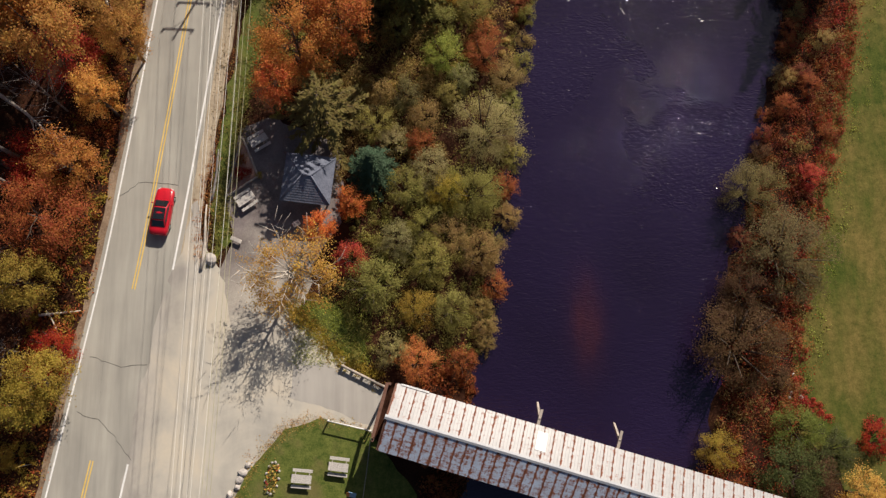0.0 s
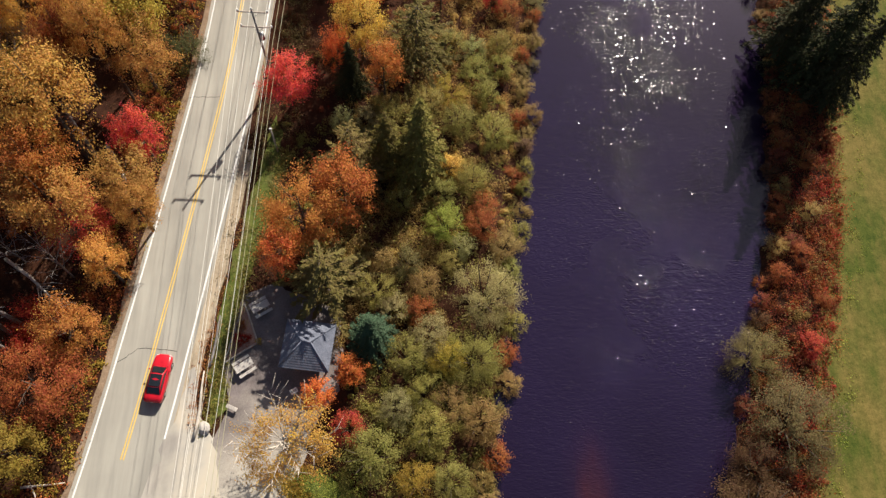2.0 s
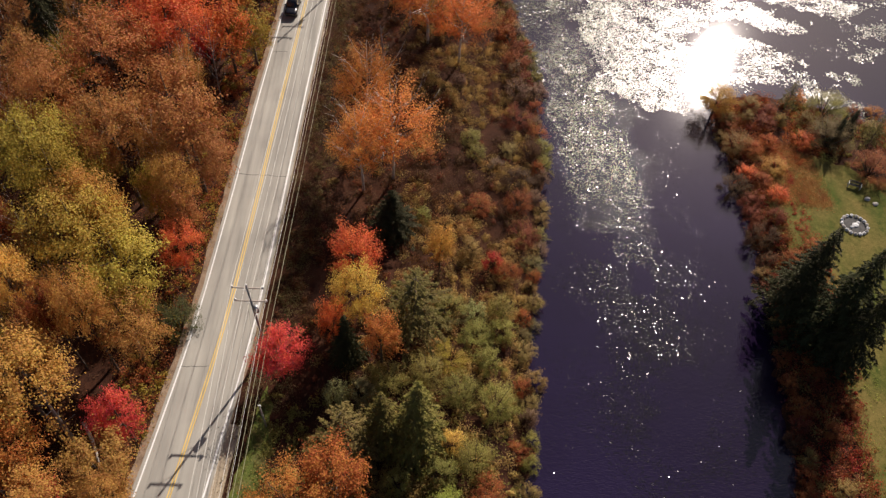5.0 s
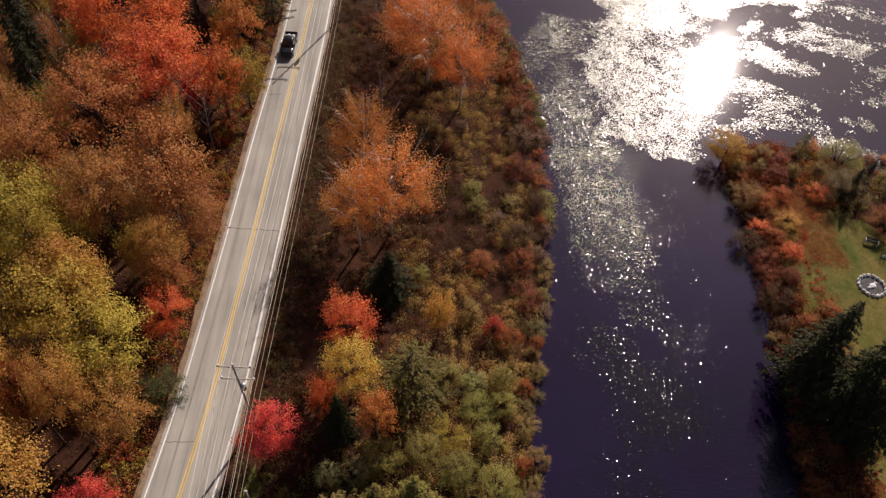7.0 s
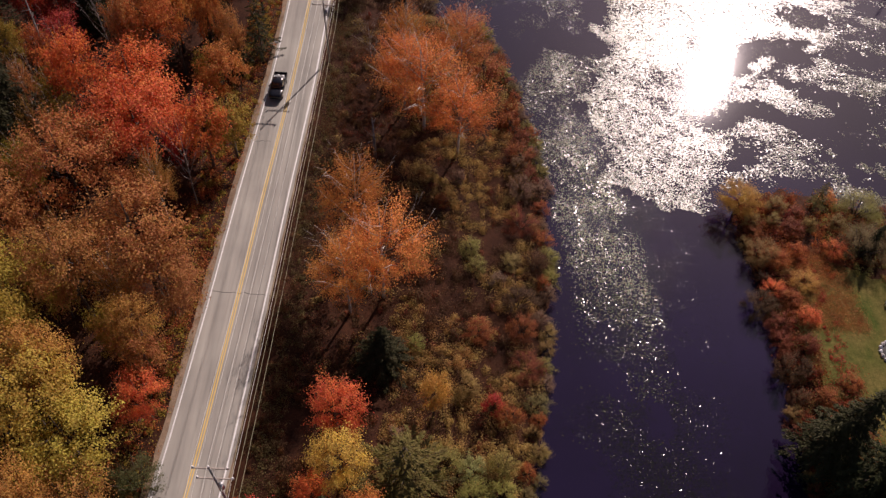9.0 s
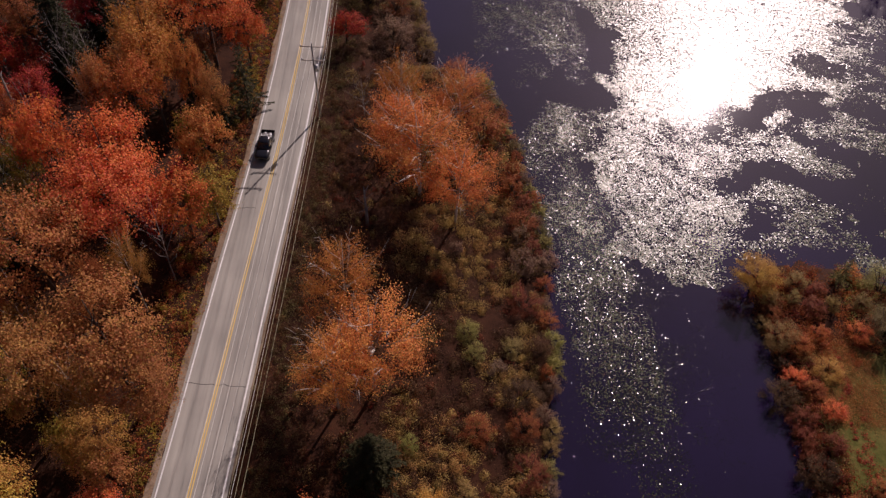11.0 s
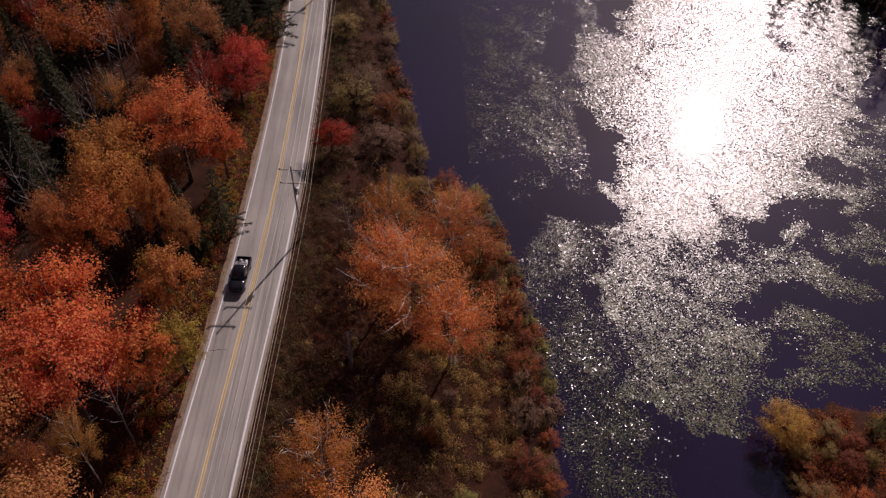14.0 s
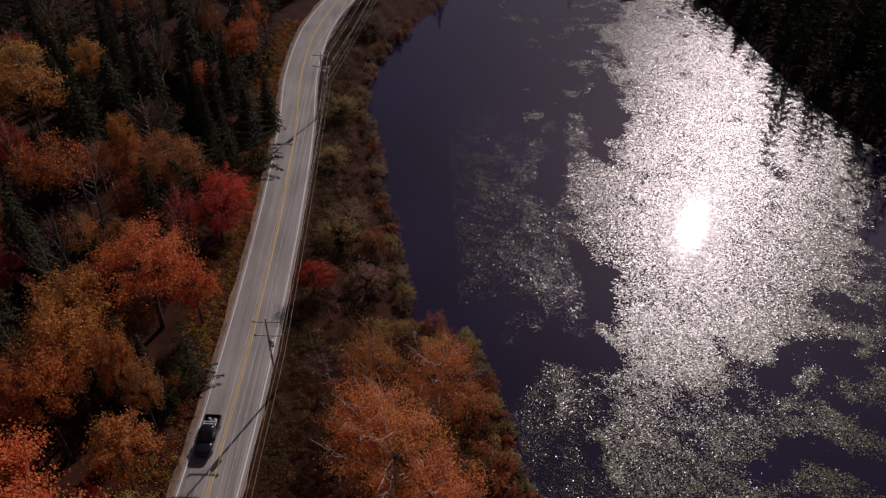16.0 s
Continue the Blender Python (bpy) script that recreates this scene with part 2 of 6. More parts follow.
MAT = {
    "soil": grainy("leaf_litter", (0.018, 0.0065, 0.004), (0.068, 0.026, 0.012), 0.35, 7.0, 0.95, 0.8, 0.06),
    "mulch": grainy("bark_mulch", (0.24, 0.13, 0.095), (0.46, 0.29, 0.22), 0.8, 9.0, 0.95, 0.8, 0.03),
    "table": grainy("bleached_table_wood", (0.36, 0.34, 0.31), (0.58, 0.55, 0.51), 1.5, 12.0, 0.85, 0.4, 0.01, coords="Object"),
    "sand": grainy("sandy_gravel", (0.30, 0.245, 0.17), (0.50, 0.42, 0.31), 0.25, 5.0, 0.95, 0.5, 0.02),
    "apron": make_apron(),
    "edge": grainy("leafy_shoulder", (0.13, 0.085, 0.055), (0.34, 0.25, 0.17), 0.5, 6.0, 0.95, 0.5, 0.02),
    "gravel": make_gravel(),
    "asphalt": make_asphalt("worn_asphalt", (0.258, 0.251, 0.225), (0.418, 0.407, 0.357), (0.92, 0.89, 0.84)),
    "drive": make_asphalt("driveway_asphalt", (0.31, 0.295, 0.27), (0.45, 0.43, 0.39), (0.95, 0.92, 0.88)),
    "crack": grainy("crack_tar", (0.03, 0.028, 0.025), (0.07, 0.065, 0.06), 1.0, 8.0),
    "white": grainy("road_paint_white", (0.62, 0.62, 0.60), (0.85, 0.85, 0.82), 1.2, 14.0, 0.7, 0.2, 0.005),
    "yellow": grainy("road_paint_yellow", (0.58, 0.39, 0.08), (0.78, 0.54, 0.14), 1.2, 14.0, 0.7, 0.2, 0.005),
    "lawn": make_lawn(),
    "meadow": make_meadow(),
    "bark": grainy("brown_bark", (0.05, 0.038, 0.03), (0.14, 0.11, 0.085), 1.0, 9.0, 0.95, 0.8, 0.03),
    "birch": grainy("pale_bark", (0.32, 0.28, 0.23), (0.70, 0.64, 0.55), 0.8, 6.0, 0.8, 0.4, 0.02),
    "deadwood": grainy("dead_grey_wood", (0.12, 0.10, 0.09), (0.34, 0.30, 0.27), 0.8, 7.0, 0.9, 0.5, 0.02),
    "wood": grainy("weathered_wood", (0.20, 0.19, 0.175), (0.38, 0.36, 0.33), 1.5, 12.0, 0.85, 0.4, 0.01, coords="Object"),
    "brownwood": grainy("red_brown_boards", (0.10, 0.045, 0.03), (0.22, 0.11, 0.075), 1.2, 9.0, 0.85, 0.4, 0.01, coords="Object"),
    "greywood": grainy("bleached_timber", (0.28, 0.24, 0.20), (0.48, 0.42, 0.36), 1.5, 10.0, 0.85, 0.4, 0.01, coords="Object"),
    "stone": grainy("granite", (0.28, 0.26, 0.24), (0.56, 0.52, 0.47), 1.2, 8.0, 0.85, 0.5, 0.03),
    "darkstone": grainy("sooty_stone", (0.03, 0.03, 0.03), (0.10, 0.095, 0.09), 2.0, 9.0, 0.9, 0.5, 0.02),
    "ash": grainy("white_ash", (0.5, 0.5, 0.5), (0.8, 0.8, 0.79), 2.0, 9.0, 0.95, 0.3, 0.02),
    "shingle": grainy("blue_grey_shingle", (0.075, 0.088, 0.125), (0.17, 0.19, 0.245), 1.2, 9.0, 0.75, 0.4, 0.01),
    # Shaded slope: zinc tinted bluer and lighter for skylight, plus more rust.
    "roof_sun": make_roof("zinc_roof_sun_tone", (0.43, 0.43, 0.425), 1.0),
    "roof_dim": make_roof("zinc_roof_shade_tone_rusty", (0.52, 0.61, 0.74), 1.22),
    "zinc": grainy("pale_zinc", (0.30, 0.32, 0.35), (0.44, 0.45, 0.46), 0.5, 6.0, 0.5, 0.1, 0.005),
    "whitepaint": grainy("white_paint", (0.72, 0.72, 0.70), (0.84, 0.84, 0.82), 1.0, 8.0, 0.5, 0.1, 0.005),
    "wire": Mat("aluminium_wire", 0.45, 0.0, (0.82, 0.80, 0.72)).mat,
    "cable": Mat("weathered_cable", 0.5, 0.0, (0.42, 0.40, 0.24)).mat,
    "ceramic": Mat("insulator_ceramic", 0.25, 0.0, (0.75, 0.74, 0.70)).mat,
    "steel": grainy("galvanised_steel", (0.35, 0.36, 0.37), (0.5, 0.5, 0.5), 2.0, 12.0, 0.45, 0.1, 0.005, 0.7),
    "red": Mat("red_car_paint", 0.28, 0.0, (0.50, 0.010, 0.022)).mat,
    "black": Mat("black_car_paint", 0.2, 0.0, (0.012, 0.012, 0.016)).mat,
    "glass": Mat("dark_car_glass", 0.06, 0.0, (0.015, 0.018, 0.022), 0.7).mat,
    "tyre": grainy("tyre_rubber", (0.012, 0.012, 0.012), (0.03, 0.03, 0.03), 4.0, 20.0, 0.85, 0.3, 0.005),
    "lamp": Mat("clear_lamp_glass", 0.15, 0.0, (0.7, 0.7, 0.68)).mat,
    "tail": Mat("red_lamp_glass", 0.2, 0.0, (0.4, 0.01, 0.01)).mat,
    "signyellow": Mat("yellow_sign", 0.45, 0.0, (0.75, 0.45, 0.02)).mat,
    "signblue": Mat("blue_sign", 0.45, 0.0, (0.20, 0.38, 0.55)).mat,
    "signorange": Mat("orange_sign", 0.45, 0.0, (0.65, 0.22, 0.06)).mat,
    "leaf": make_leaf("leaves", 0.38),
    "needle": make_leaf("needles", 0.10, 0.08),
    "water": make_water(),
    "pad": make_pad("lily_pad", 0.22, 1.6),
    # Water-dark glossy flakes that stand in for sun glints off ripples.
    "glint": make_pad("sun_glint_flake", 0.12, 0.25),
    "flatpad": make_pad("wet_lily_pad", 0.29, 1.8),
}


# ---- mesh tools ----
def link(name, mesh, parent=None, label="", mats=()):
    ob = new(name, mesh)
    for m in mats:
        if m not in list(mesh.materials):
            mesh.materials.append(m)
    ob.parent = parent
    return tagged(ob, label)


def pymesh(name, verts, faces, smooth=False):
    me = bpy.data.meshes.new(name)
    me.from_pydata(verts, [], faces)
    if smooth:
        me.polygons.foreach_set("use_smooth", [True] * len(me.polygons))
    me.update()
    return me


def part(name, bm, material, parent, label="", smooth=False):
    """A bmesh as one mesh object under a thing or a part."""
    bmesh.ops.recalc_face_normals(bm, faces=bm.faces)
    me = bpy.data.meshes.new(name)
    bm.to_mesh(me)
    bm.free()
    if smooth:
        me.polygons.foreach_set("use_smooth", [True] * len(me.polygons))
    return link(name, me, parent, label, [material])


def root(name, x, y, z=0.0, turn=0.0, label="", category="", group="", kind=""):
    ob = new(name)
    ob.matrix_world = pose(x, y, z, 0, 0, turn)
    ob.empty_display_size = 0.3
    return tagged(ob, label, category, group, kind)


def box(bm, size, at=(0, 0, 0), turn=(0, 0, 0), bevel=0.0, taper=None):
    """A bevelled box centred at a place, added to bm. taper: the scale of its top in x and y."""
    r = bmesh.ops.create_cube(bm, size=1.0)
    vs = r["verts"]
    for v in vs:
        k = taper if taper and v.co.z > 0 else (1, 1)
        v.co = Vector((v.co.x * size[0] * k[0], v.co.y * size[1] * k[1], v.co.z * size[2]))
    if bevel:
        es = list({e for v in vs for e in v.link_edges})
        r = bmesh.ops.bevel(bm, geom=es, offset=bevel, segments=1, affect="EDGES", profile=0.5)
        vs = list({v for f in r["faces"] for v in f.verts} | {v for v in vs if v.is_valid})
    bmesh.ops.transform(bm, matrix=pose(*at, *turn), verts=vs)
    return vs


def boxed(name, size, at, material, parent, turn=(0, 0, 0), bevel=0.01, label="", taper=None):
    bm = bmesh.new()
    box(bm, size, (0, 0, 0), (0, 0, 0), bevel, taper)
    ob = part(name, bm, material, parent, label)
    ob.matrix_basis = pose(*at, *turn)
    return ob


def tube_data(points, radii, sides=6):
    """Verts and faces of a tapered tube along points."""
    verts, faces = [], []
    pts = [Vector(p) for p in points]
    for i, p in enumerate(pts):
        d = (pts[min(i + 1, len(pts) - 1)] - pts[max(i - 1, 0)]).normalized()
        a = d.orthogonal().normalized()
        b = d.cross(a)
        for s in range(sides):
            w = 2 * math.pi * s / sides
            verts.append(p + (a * math.cos(w) + b * math.sin(w)) * radii[i])
    for i in range(len(pts) - 1):
        for s in range(sides):
            t = (s + 1) % sides
            faces.append((i * sides + s, i * sides + t, (i + 1) * sides + t, (i + 1) * sides + s))
    faces.append(tuple(range(sides))[::-1])
    faces.append(tuple((len(pts) - 1) * sides + s for s in range(sides)))
    return verts, faces


def tubes_mesh(name, runs, sides=6, smooth=True):
    verts, faces = [], []
    for points, radii in runs:
        v, f = tube_data(points, radii, sides)
        n = len(verts)
        verts += v
        faces += [tuple(i + n for i in q) for q in f]
    return pymesh(name, verts, faces, smooth)


def tube(name, points, radius, material, parent=None, label="", sides=6):
    radii = radius if isinstance(radius, (list, tuple)) else [radius] * len(points)
    return link(name, tubes_mesh(name, [(points, radii)], sides), parent, label, [material])


def rough_edge(points, step=1.0, jitter=0.3, seed=1):
    """A closed outline with an uneven, natural edge."""
    out = []
    for i, a in enumerate(points):
        b = points[(i + 1) % len(points)]
        n = max(1, int(math.dist(a, b) / step))
        for k in range(n):
            x, y = (a[j] + (b[j] - a[j]) * k / n for j in (0, 1))
            out.append((x + jitter * noise.noise((x * 0.7, y * 0.7, seed)) + 0.4 * jitter * noise.noise((x * 2.3, y * 2.3, seed + 5)),
                        y + jitter * noise.noise((x * 0.7, y * 0.7, seed + 9)) + 0.4 * jitter * noise.noise((x * 2.3, y * 2.3, seed + 15))))
    return out


def sheet(name, points, top, material, label, category, jitter=0.3, seed=1, depth=0.15, kind="structure", step=1.0):
    """A level patch of ground cover with an uneven edge and a skirt below it."""
    pts = rough_edge(points, step, jitter, seed)
    bm = bmesh.new()
    f = bm.faces.new([bm.verts.new((x, y, top)) for x, y in pts])
    r = bmesh.ops.extrude_face_region(bm, geom=[f])
    for v in r["geom"]:
        if isinstance(v, bmesh.types.BMVert):
            v.co.z -= depth
    bmesh.ops.triangulate(bm, faces=[g for g in bm.faces if len(g.verts) > 4])
    return tagged(part(name, bm, material, None), label, category, "", kind)


def stone_mesh(name, seed, size=(1, 1, 0.7), detail=2):
    bm = bmesh.new()
    bmesh.ops.create_icosphere(bm, subdivisions=detail, radius=0.5)
    for v in bm.verts:
        k = 1 + 0.35 * noise.noise(v.co * 2.2 + Vector((seed * 7.1, 0, 0)))
        v.co = Vector((v.co.x * size[0] * k, v.co.y * size[1] * k, max(v.co.z, -0.28) * size[2] * k))
    me = bpy.data.meshes.new(name)
    bm.to_mesh(me)
    bm.free()
    return me


# ---- plan ----
ROAD_Y = [-140, -60, -8, 13.4, 27.3, 41.5, 57, 72, 95, 124, 148, 176, 189, 215, 239, 254, 275, 300, 340]
ROAD_X = [-54, -39, -29.9, -26.1, -24.2, -22.4, -20.7, -19.8, -18.7, -17.2, -16.8, -17.1, -17.6, -19.2, -17.6, -14.1, -6, 6, 28]


def smooth_curve(ys, xs, y):
    """Cubic through the given stations, without overshoot."""
    ys, xs = np.array(ys, float), np.array(xs, float)
    d = np.gradient(xs, ys)
    i = np.clip(np.searchsorted(ys, y) - 1, 0, len(ys) - 2)
    h = ys[i + 1] - ys[i]
    t = (y - ys[i]) / h
    return ((2 * t**3 - 3 * t**2 + 1) * xs[i] + (t**3 - 2 * t**2 + t) * h * d[i] + (3 * t**2 - 2 * t**3) * xs[i + 1] + (t**3 - t**2) * h * d[i + 1])


def road_x(y):
    return float(smooth_curve(ROAD_Y, ROAD_X, np.clip(y, -139, 339)))


WATER_Z = -1.6
WEST_BANK = [(-4, -140), (0, -60), (4, -20), (6.6, 0.9), (9.0, 12), (10.8, 22), (12.3, 34), (13.6, 44), (15, 57), (17, 69), (19, 84), (19.8, 98), (19.4, 108), (17.2, 122), (13, 136.5), (5, 140.5), (2.8, 155), (0, 171), (-4.6, 199), (-4.1, 219), (4.8, 242), (16, 262), (40, 288)]
EAST_BANK = [(75, 296), (84, 278), (90, 250), (92, 225), (96, 204), (104, 180), (115, 150), (128, 118), (112, 98), (92, 90), (76, 91), (64, 98), (55, 101), (46.4, 99), (46, 86), (45.8, 74), (44.6, 60), (42.4, 47), (40.6, 36), (37.5, 26), (35, 17), (32.6, 10), (31, 0), (27, -12), (24, -40), (20, -140)]
SHORE = np.array(WEST_BANK + EAST_BANK, float)


def shore_distance(x, y):
    """Metres to the shore line: positive on land, negative over water. x and y: arrays."""
    x, y = np.asarray(x, float).ravel(), np.asarray(y, float).ravel()
    best, inside = np.full(x.shape, 1e9), np.zeros(x.shape, bool)
    for i in range(len(SHORE)):
        (ax, ay), (bx, by) = SHORE[i], SHORE[(i + 1) % len(SHORE)]
        ux, uy = bx - ax, by - ay
        t = np.clip(((x - ax) * ux + (y - ay) * uy) / (ux * ux + uy * uy), 0, 1)
        best = np.minimum(best, np.hypot(x - ax - t * ux, y - ay - t * uy))
        hit = ((ay > y) != (by > y)) & (x < ux * (y - ay) / (uy if uy else 1e-9) + ax)
        inside ^= hit
    return np.where(inside, -best, best)


def wobble(x, y):
    """A small unevenness of the shore."""
    return 0.7 * np.sin(0.9 * x + 0.5 * y) * np.sin(0.37 * y - 0.6 * x + 1.3) + 0.45 * np.sin(1.7 * y + 0.8 * x)


def step01(a, b, v):
    t = np.clip((v - a) / (b - a), 0, 1)
    return t * t * (3 - 2 * t)


def ground_z(x, y):
    x, y = np.asarray(x, float), np.asarray(y, float)
    d = shore_distance(x, y).reshape(x.shape) + wobble(x, y)
    z = np.where(d > 0, WATER_Z + (0 - WATER_Z) * step01(-0.6, 4.5, d), WATER_Z - 0.25 + np.maximum(-1.6, 0.35 * d))
    rx = smooth_curve(ROAD_Y, ROAD_X, np.clip(y, -139, 339))
    away = step01(5.5, 14, np.abs(x - rx)) * step01(3, 9, d) * np.where((y < 34) & (x > rx) & (x < 30), 0, 1) * np.where((x > 30) & (y < 100) & (x < 140), 0.0, 1)
    hills = 0.55 * np.sin(0.17 * x + 0.05 * y) * np.cos(0.11 * y - 0.05 * x) + 0.22 * np.sin(0.6 * x) * np.sin(0.5 * y + 1)
    z = z + away * hills
    ditch = np.exp(-((np.abs(x - rx) - 5.6) / 0.9) ** 2) * np.where((y < 25) & (x > rx), 0, 1)
    return z - 0.30 * ditch * step01(4, 6, d)


def land_z(x, y):
    return float(ground_z(np.array([x]), np.array([y]))[0])


def axis(lo, hi, step, far):
    core = np.arange(lo, hi + 0.01, step)
    out = []
    s, v = step, 0.0
    while v < far:
        s *= 1.45
        v += s
        out.append(v)
    return np.concatenate([lo - np.array(out)[::-1], core, hi + np.array(out)])


gx, gy = axis(-82, 132, 1.5, 2600), axis(-34, 302, 1.5, 2600)
GX, GY = np.meshgrid(gx, gy)
GZ = ground_z(GX, GY)
nx, ny = len(gx), len(gy)
gv = np.stack([GX, GY, GZ], -1).reshape(-1, 3)
idx = np.arange(nx * ny).reshape(ny, nx)
gf = np.stack([idx[:-1, :-1], idx[:-1, 1:], idx[1:, 1:], idx[1:, :-1]], -1).reshape(-1, 4)
tagged(link("ground", pymesh("ground", gv.tolist(), gf.tolist(), True), None, "", [MAT["soil"]]), "brown leaf-littered woodland ground", "ground", "", "structure")

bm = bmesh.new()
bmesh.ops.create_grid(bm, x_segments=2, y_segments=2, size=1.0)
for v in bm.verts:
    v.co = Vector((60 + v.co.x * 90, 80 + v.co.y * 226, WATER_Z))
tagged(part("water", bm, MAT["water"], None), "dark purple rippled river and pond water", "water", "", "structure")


# ---- road ----
def ribbon(name, inner, outer, y0, y1, z, material, parent=None, label="", step=2.0, depth=0.0, rag=0.0, seed=0):
    """A strip that follows the road between two offsets from its centre line."""
    n = max(2, int((y1 - y0) / step))
    verts, faces = [], []
    for i in range(n + 1):
        y = y0 + (y1 - y0) * i / n
        x = road_x(y)
        t = Vector((road_x(y + 0.5) - road_x(y - 0.5), 1.0, 0)).normalized()
        side = Vector((t.y, -t.x, 0))
        a = inner + rag * noise.noise((y * 0.8, seed, 1.0))
        b = outer + rag * noise.noise((y * 0.8, seed, 7.0))
        p, q = Vector((x, y, z)) + side * a, Vector((x, y, z)) + side * b
        verts += [p, q, q - Vector((0, 0, depth or 0.004)), p - Vector((0, 0, depth or 0.004))]
    for i in range(n):
        k = 4 * i
        faces += [(k, k + 1, k + 5, k + 4), (k + 1, k + 2, k + 6, k + 5), (k + 3, k, k + 4, k + 7)]
    return link(name, pymesh(name, verts, faces), parent, label, [material])


road = tagged(ribbon("road", -3.72, 3.75, -138, 330, 0.05, MAT["asphalt"], depth=0.25, rag=0.12, seed=3), "sun-bleached grey two-lane asphalt road with cracks", "road", "", "structure")
ribbon("white_line", -3.40, -3.24, -138, 330, 0.056, MAT["white"], road, "faded white edge line")
ribbon("white_line", 3.24, 3.42, 13.4, 330, 0.056, MAT["white"], road, "faded white edge line")
ribbon("white_line", 3.24, 3.42, -60, -4.8, 0.056, MAT["white"], road, "faded white edge line")
for a in (-0.19, 0.07):
    ribbon("yellow_line", a, a + 0.12, 11.0, 330, 0.056, MAT["yellow"], road, "double yellow centre line")
    ribbon("yellow_line", a, a + 0.12, -60, -5.0, 0.056, MAT["yellow"], road, "double yellow centre line")
tagged(ribbon("shoulder", -4.45, -3.6, -60, 330, 0.012, MAT["edge"], depth=0.4, rag=0.5, seed=11), "narrow sandy road shoulder with fallen leaves", "shoulder", "", "structure")
tagged(ribbon("shoulder", 3.6, 3.9, 44, 330, 0.014, MAT["edge"], depth=0.4, rag=0.55, seed=21), "sandy gravel road shoulder beside the ditch", "shoulder", "", "structure")
tagged(ribbon("shoulder", 3.6, 5.0, 12, 45, 0.016, MAT["sand"], depth=0.4, rag=0.5, seed=31), "wide sandy shoulder near the junction", "shoulder", "", "structure")


def crack(points, width=0.05):
    """A tar-dark crack that wanders over the road."""
    verts, faces = [], []
    pts = []
    for a, b in zip(points, points[1:]):
        for k in range(8):
            t = k / 8
            x, y = a[0] + (b[0] - a[0]) * t, a[1] + (b[1] - a[1]) * t
            pts.append((x + 0.18 * noise.noise((x * 1.7, y * 1.7, 0)), y + 0.25 * noise.noise((x * 1.7, y * 1.7, 4))))
    for i, (x, y) in enumerate(pts):
        w = width * (0.5 + 0.8 * abs(noise.noise((x * 3, y * 3, 2))))
        verts += [(x, y - w, 0.0545), (x, y + w, 0.0545)]
        if i:
            k = 2 * i
            faces.append((k - 2, k, k + 1, k - 1))
    link("crack", pymesh("crack", verts, faces), road, "dark crack across the road", [MAT["crack"]])


crack([(-28.3, 20.3), (-26.3, 21.8), (-22.2, 21.4)], 0.05)
crack([(-30.2, 4.6), (-27.2, 3.6), (-24.5, 3.8)], 0.045)
crack([(-31.0, -0.6), (-28.9, -1.4), (-27.2, -3.2), (-25.6, -5.4)], 0.05)
crack([(-24.9, 51.2), (-21.0, 51.4)], 0.05)
crack([(-22.9, 80.5), (-19.0, 80.2), (-15.9, 80.0)], 0.06)
crack([(-21.2, 106.5), (-18.6, 106.8)], 0.06)
crack([(-28.2, 26.0), (-27.6, 31.0), (-26.8, 36.0)], 0.05)
crack([(-28.9, 4.0), (-29.0, -1.0)], 0.04)

sheet("gravel_apron", [(-20.8, 20), (-20.2, 15.5), (-18.3, 13.0), (-14.8, 9.2), (-10.6, 8.8), (-5.6, 3.6), (-3.2, 1.6), (-3.2, -3.6), (-8.4, -2.6), (-11.0, -2.8), (-13.0, -5.0), (-14.8, -7.4), (-16.4, -9.5), (-20, -30), (-30.5, -30), (-26.8, -12), (-26.4, -4), (-25.0, 3), (-24.2, 8), (-22.6, 13)], 0.0535, MAT["apron"], "pale sandy apron where the driveway meets the road", "gravel apron", 0.8, 3)
sheet("gravel_lot", [(-18.2, 12.8), (-17.0, 15.6), (-17.6, 18.6), (-18.0, 20.6), (-16.6, 27.6), (-13.2, 28.6), (-6.6, 25.6), (-6.4, 17.6), (-8.6, 14.4), (-9.8, 10.2), (-11.5, 7.4), (-13.8, 5.0), (-16.5, 5.2)], 0.057, MAT["gravel"], "grey gravel yard round the pavilion", "gravel yard", 0.5, 8)
sheet("driveway", [(-10.9, 4.3), (-8.0, 3.6), (-2.0, 1.0), (-3.2, -2.4), (-6.4, -1.2), (-11.2, 0.4)], 0.0585, MAT["drive"], "grey paved driveway leading into the covered bridge", "driveway", 0.3, 5, step=0.5)
sheet("lawn", [(-15.0, -6.4), (-13.2, -4.2), (-11.6, -2.4), (-8.4, -1.6), (-3.6, -2.8), (-2.2, -5.0), (1.0, -9.0), (1, -26), (-17, -26), (-16.6, -9.5)], 0.062, MAT["lawn"], "mown green lawn beside the bridge", "lawn", 0.35, 9)
sheet("lawn", [(-11.4, 8.8), (-9.0, 9.8), (-6.2, 9.0), (-4.0, 6.5), (-4.4, 3.6), (-6.4, 3.8)], 0.03, MAT["lawn"], "rough patch of grass beside the driveway", "lawn", 0.5, 19)
sheet("verge", [(-18.9, 13.6), (-17.2, 15.8), (-17.9, 20.6), (-16.8, 27.6), (-14.6, 36), (-13.4, 45), (-15.0, 49), (-17.4, 36), (-19.6, 20)], 0.02, MAT["lawn"], "strip of rough grass below the wires", "grass verge", 0.5, 23)
sheet("meadow", [(37.5, -4), (38.5, 4), (39.5, 11), (42, 16), (42.5, 22), (45.5, 30), (48.5, 43), (50, 54), (50, 66), (48.5, 73), (49.5, 80), (53, 87.5), (59, 85.5), (66, 81), (74, 74), (120, 60), (125, -60), (46, -60), (43, -12), (41.5, -6)], 0.05, MAT["meadow"], "mown riverside meadow with yellowing grass", "meadow", 0.9, 31, 0.5)


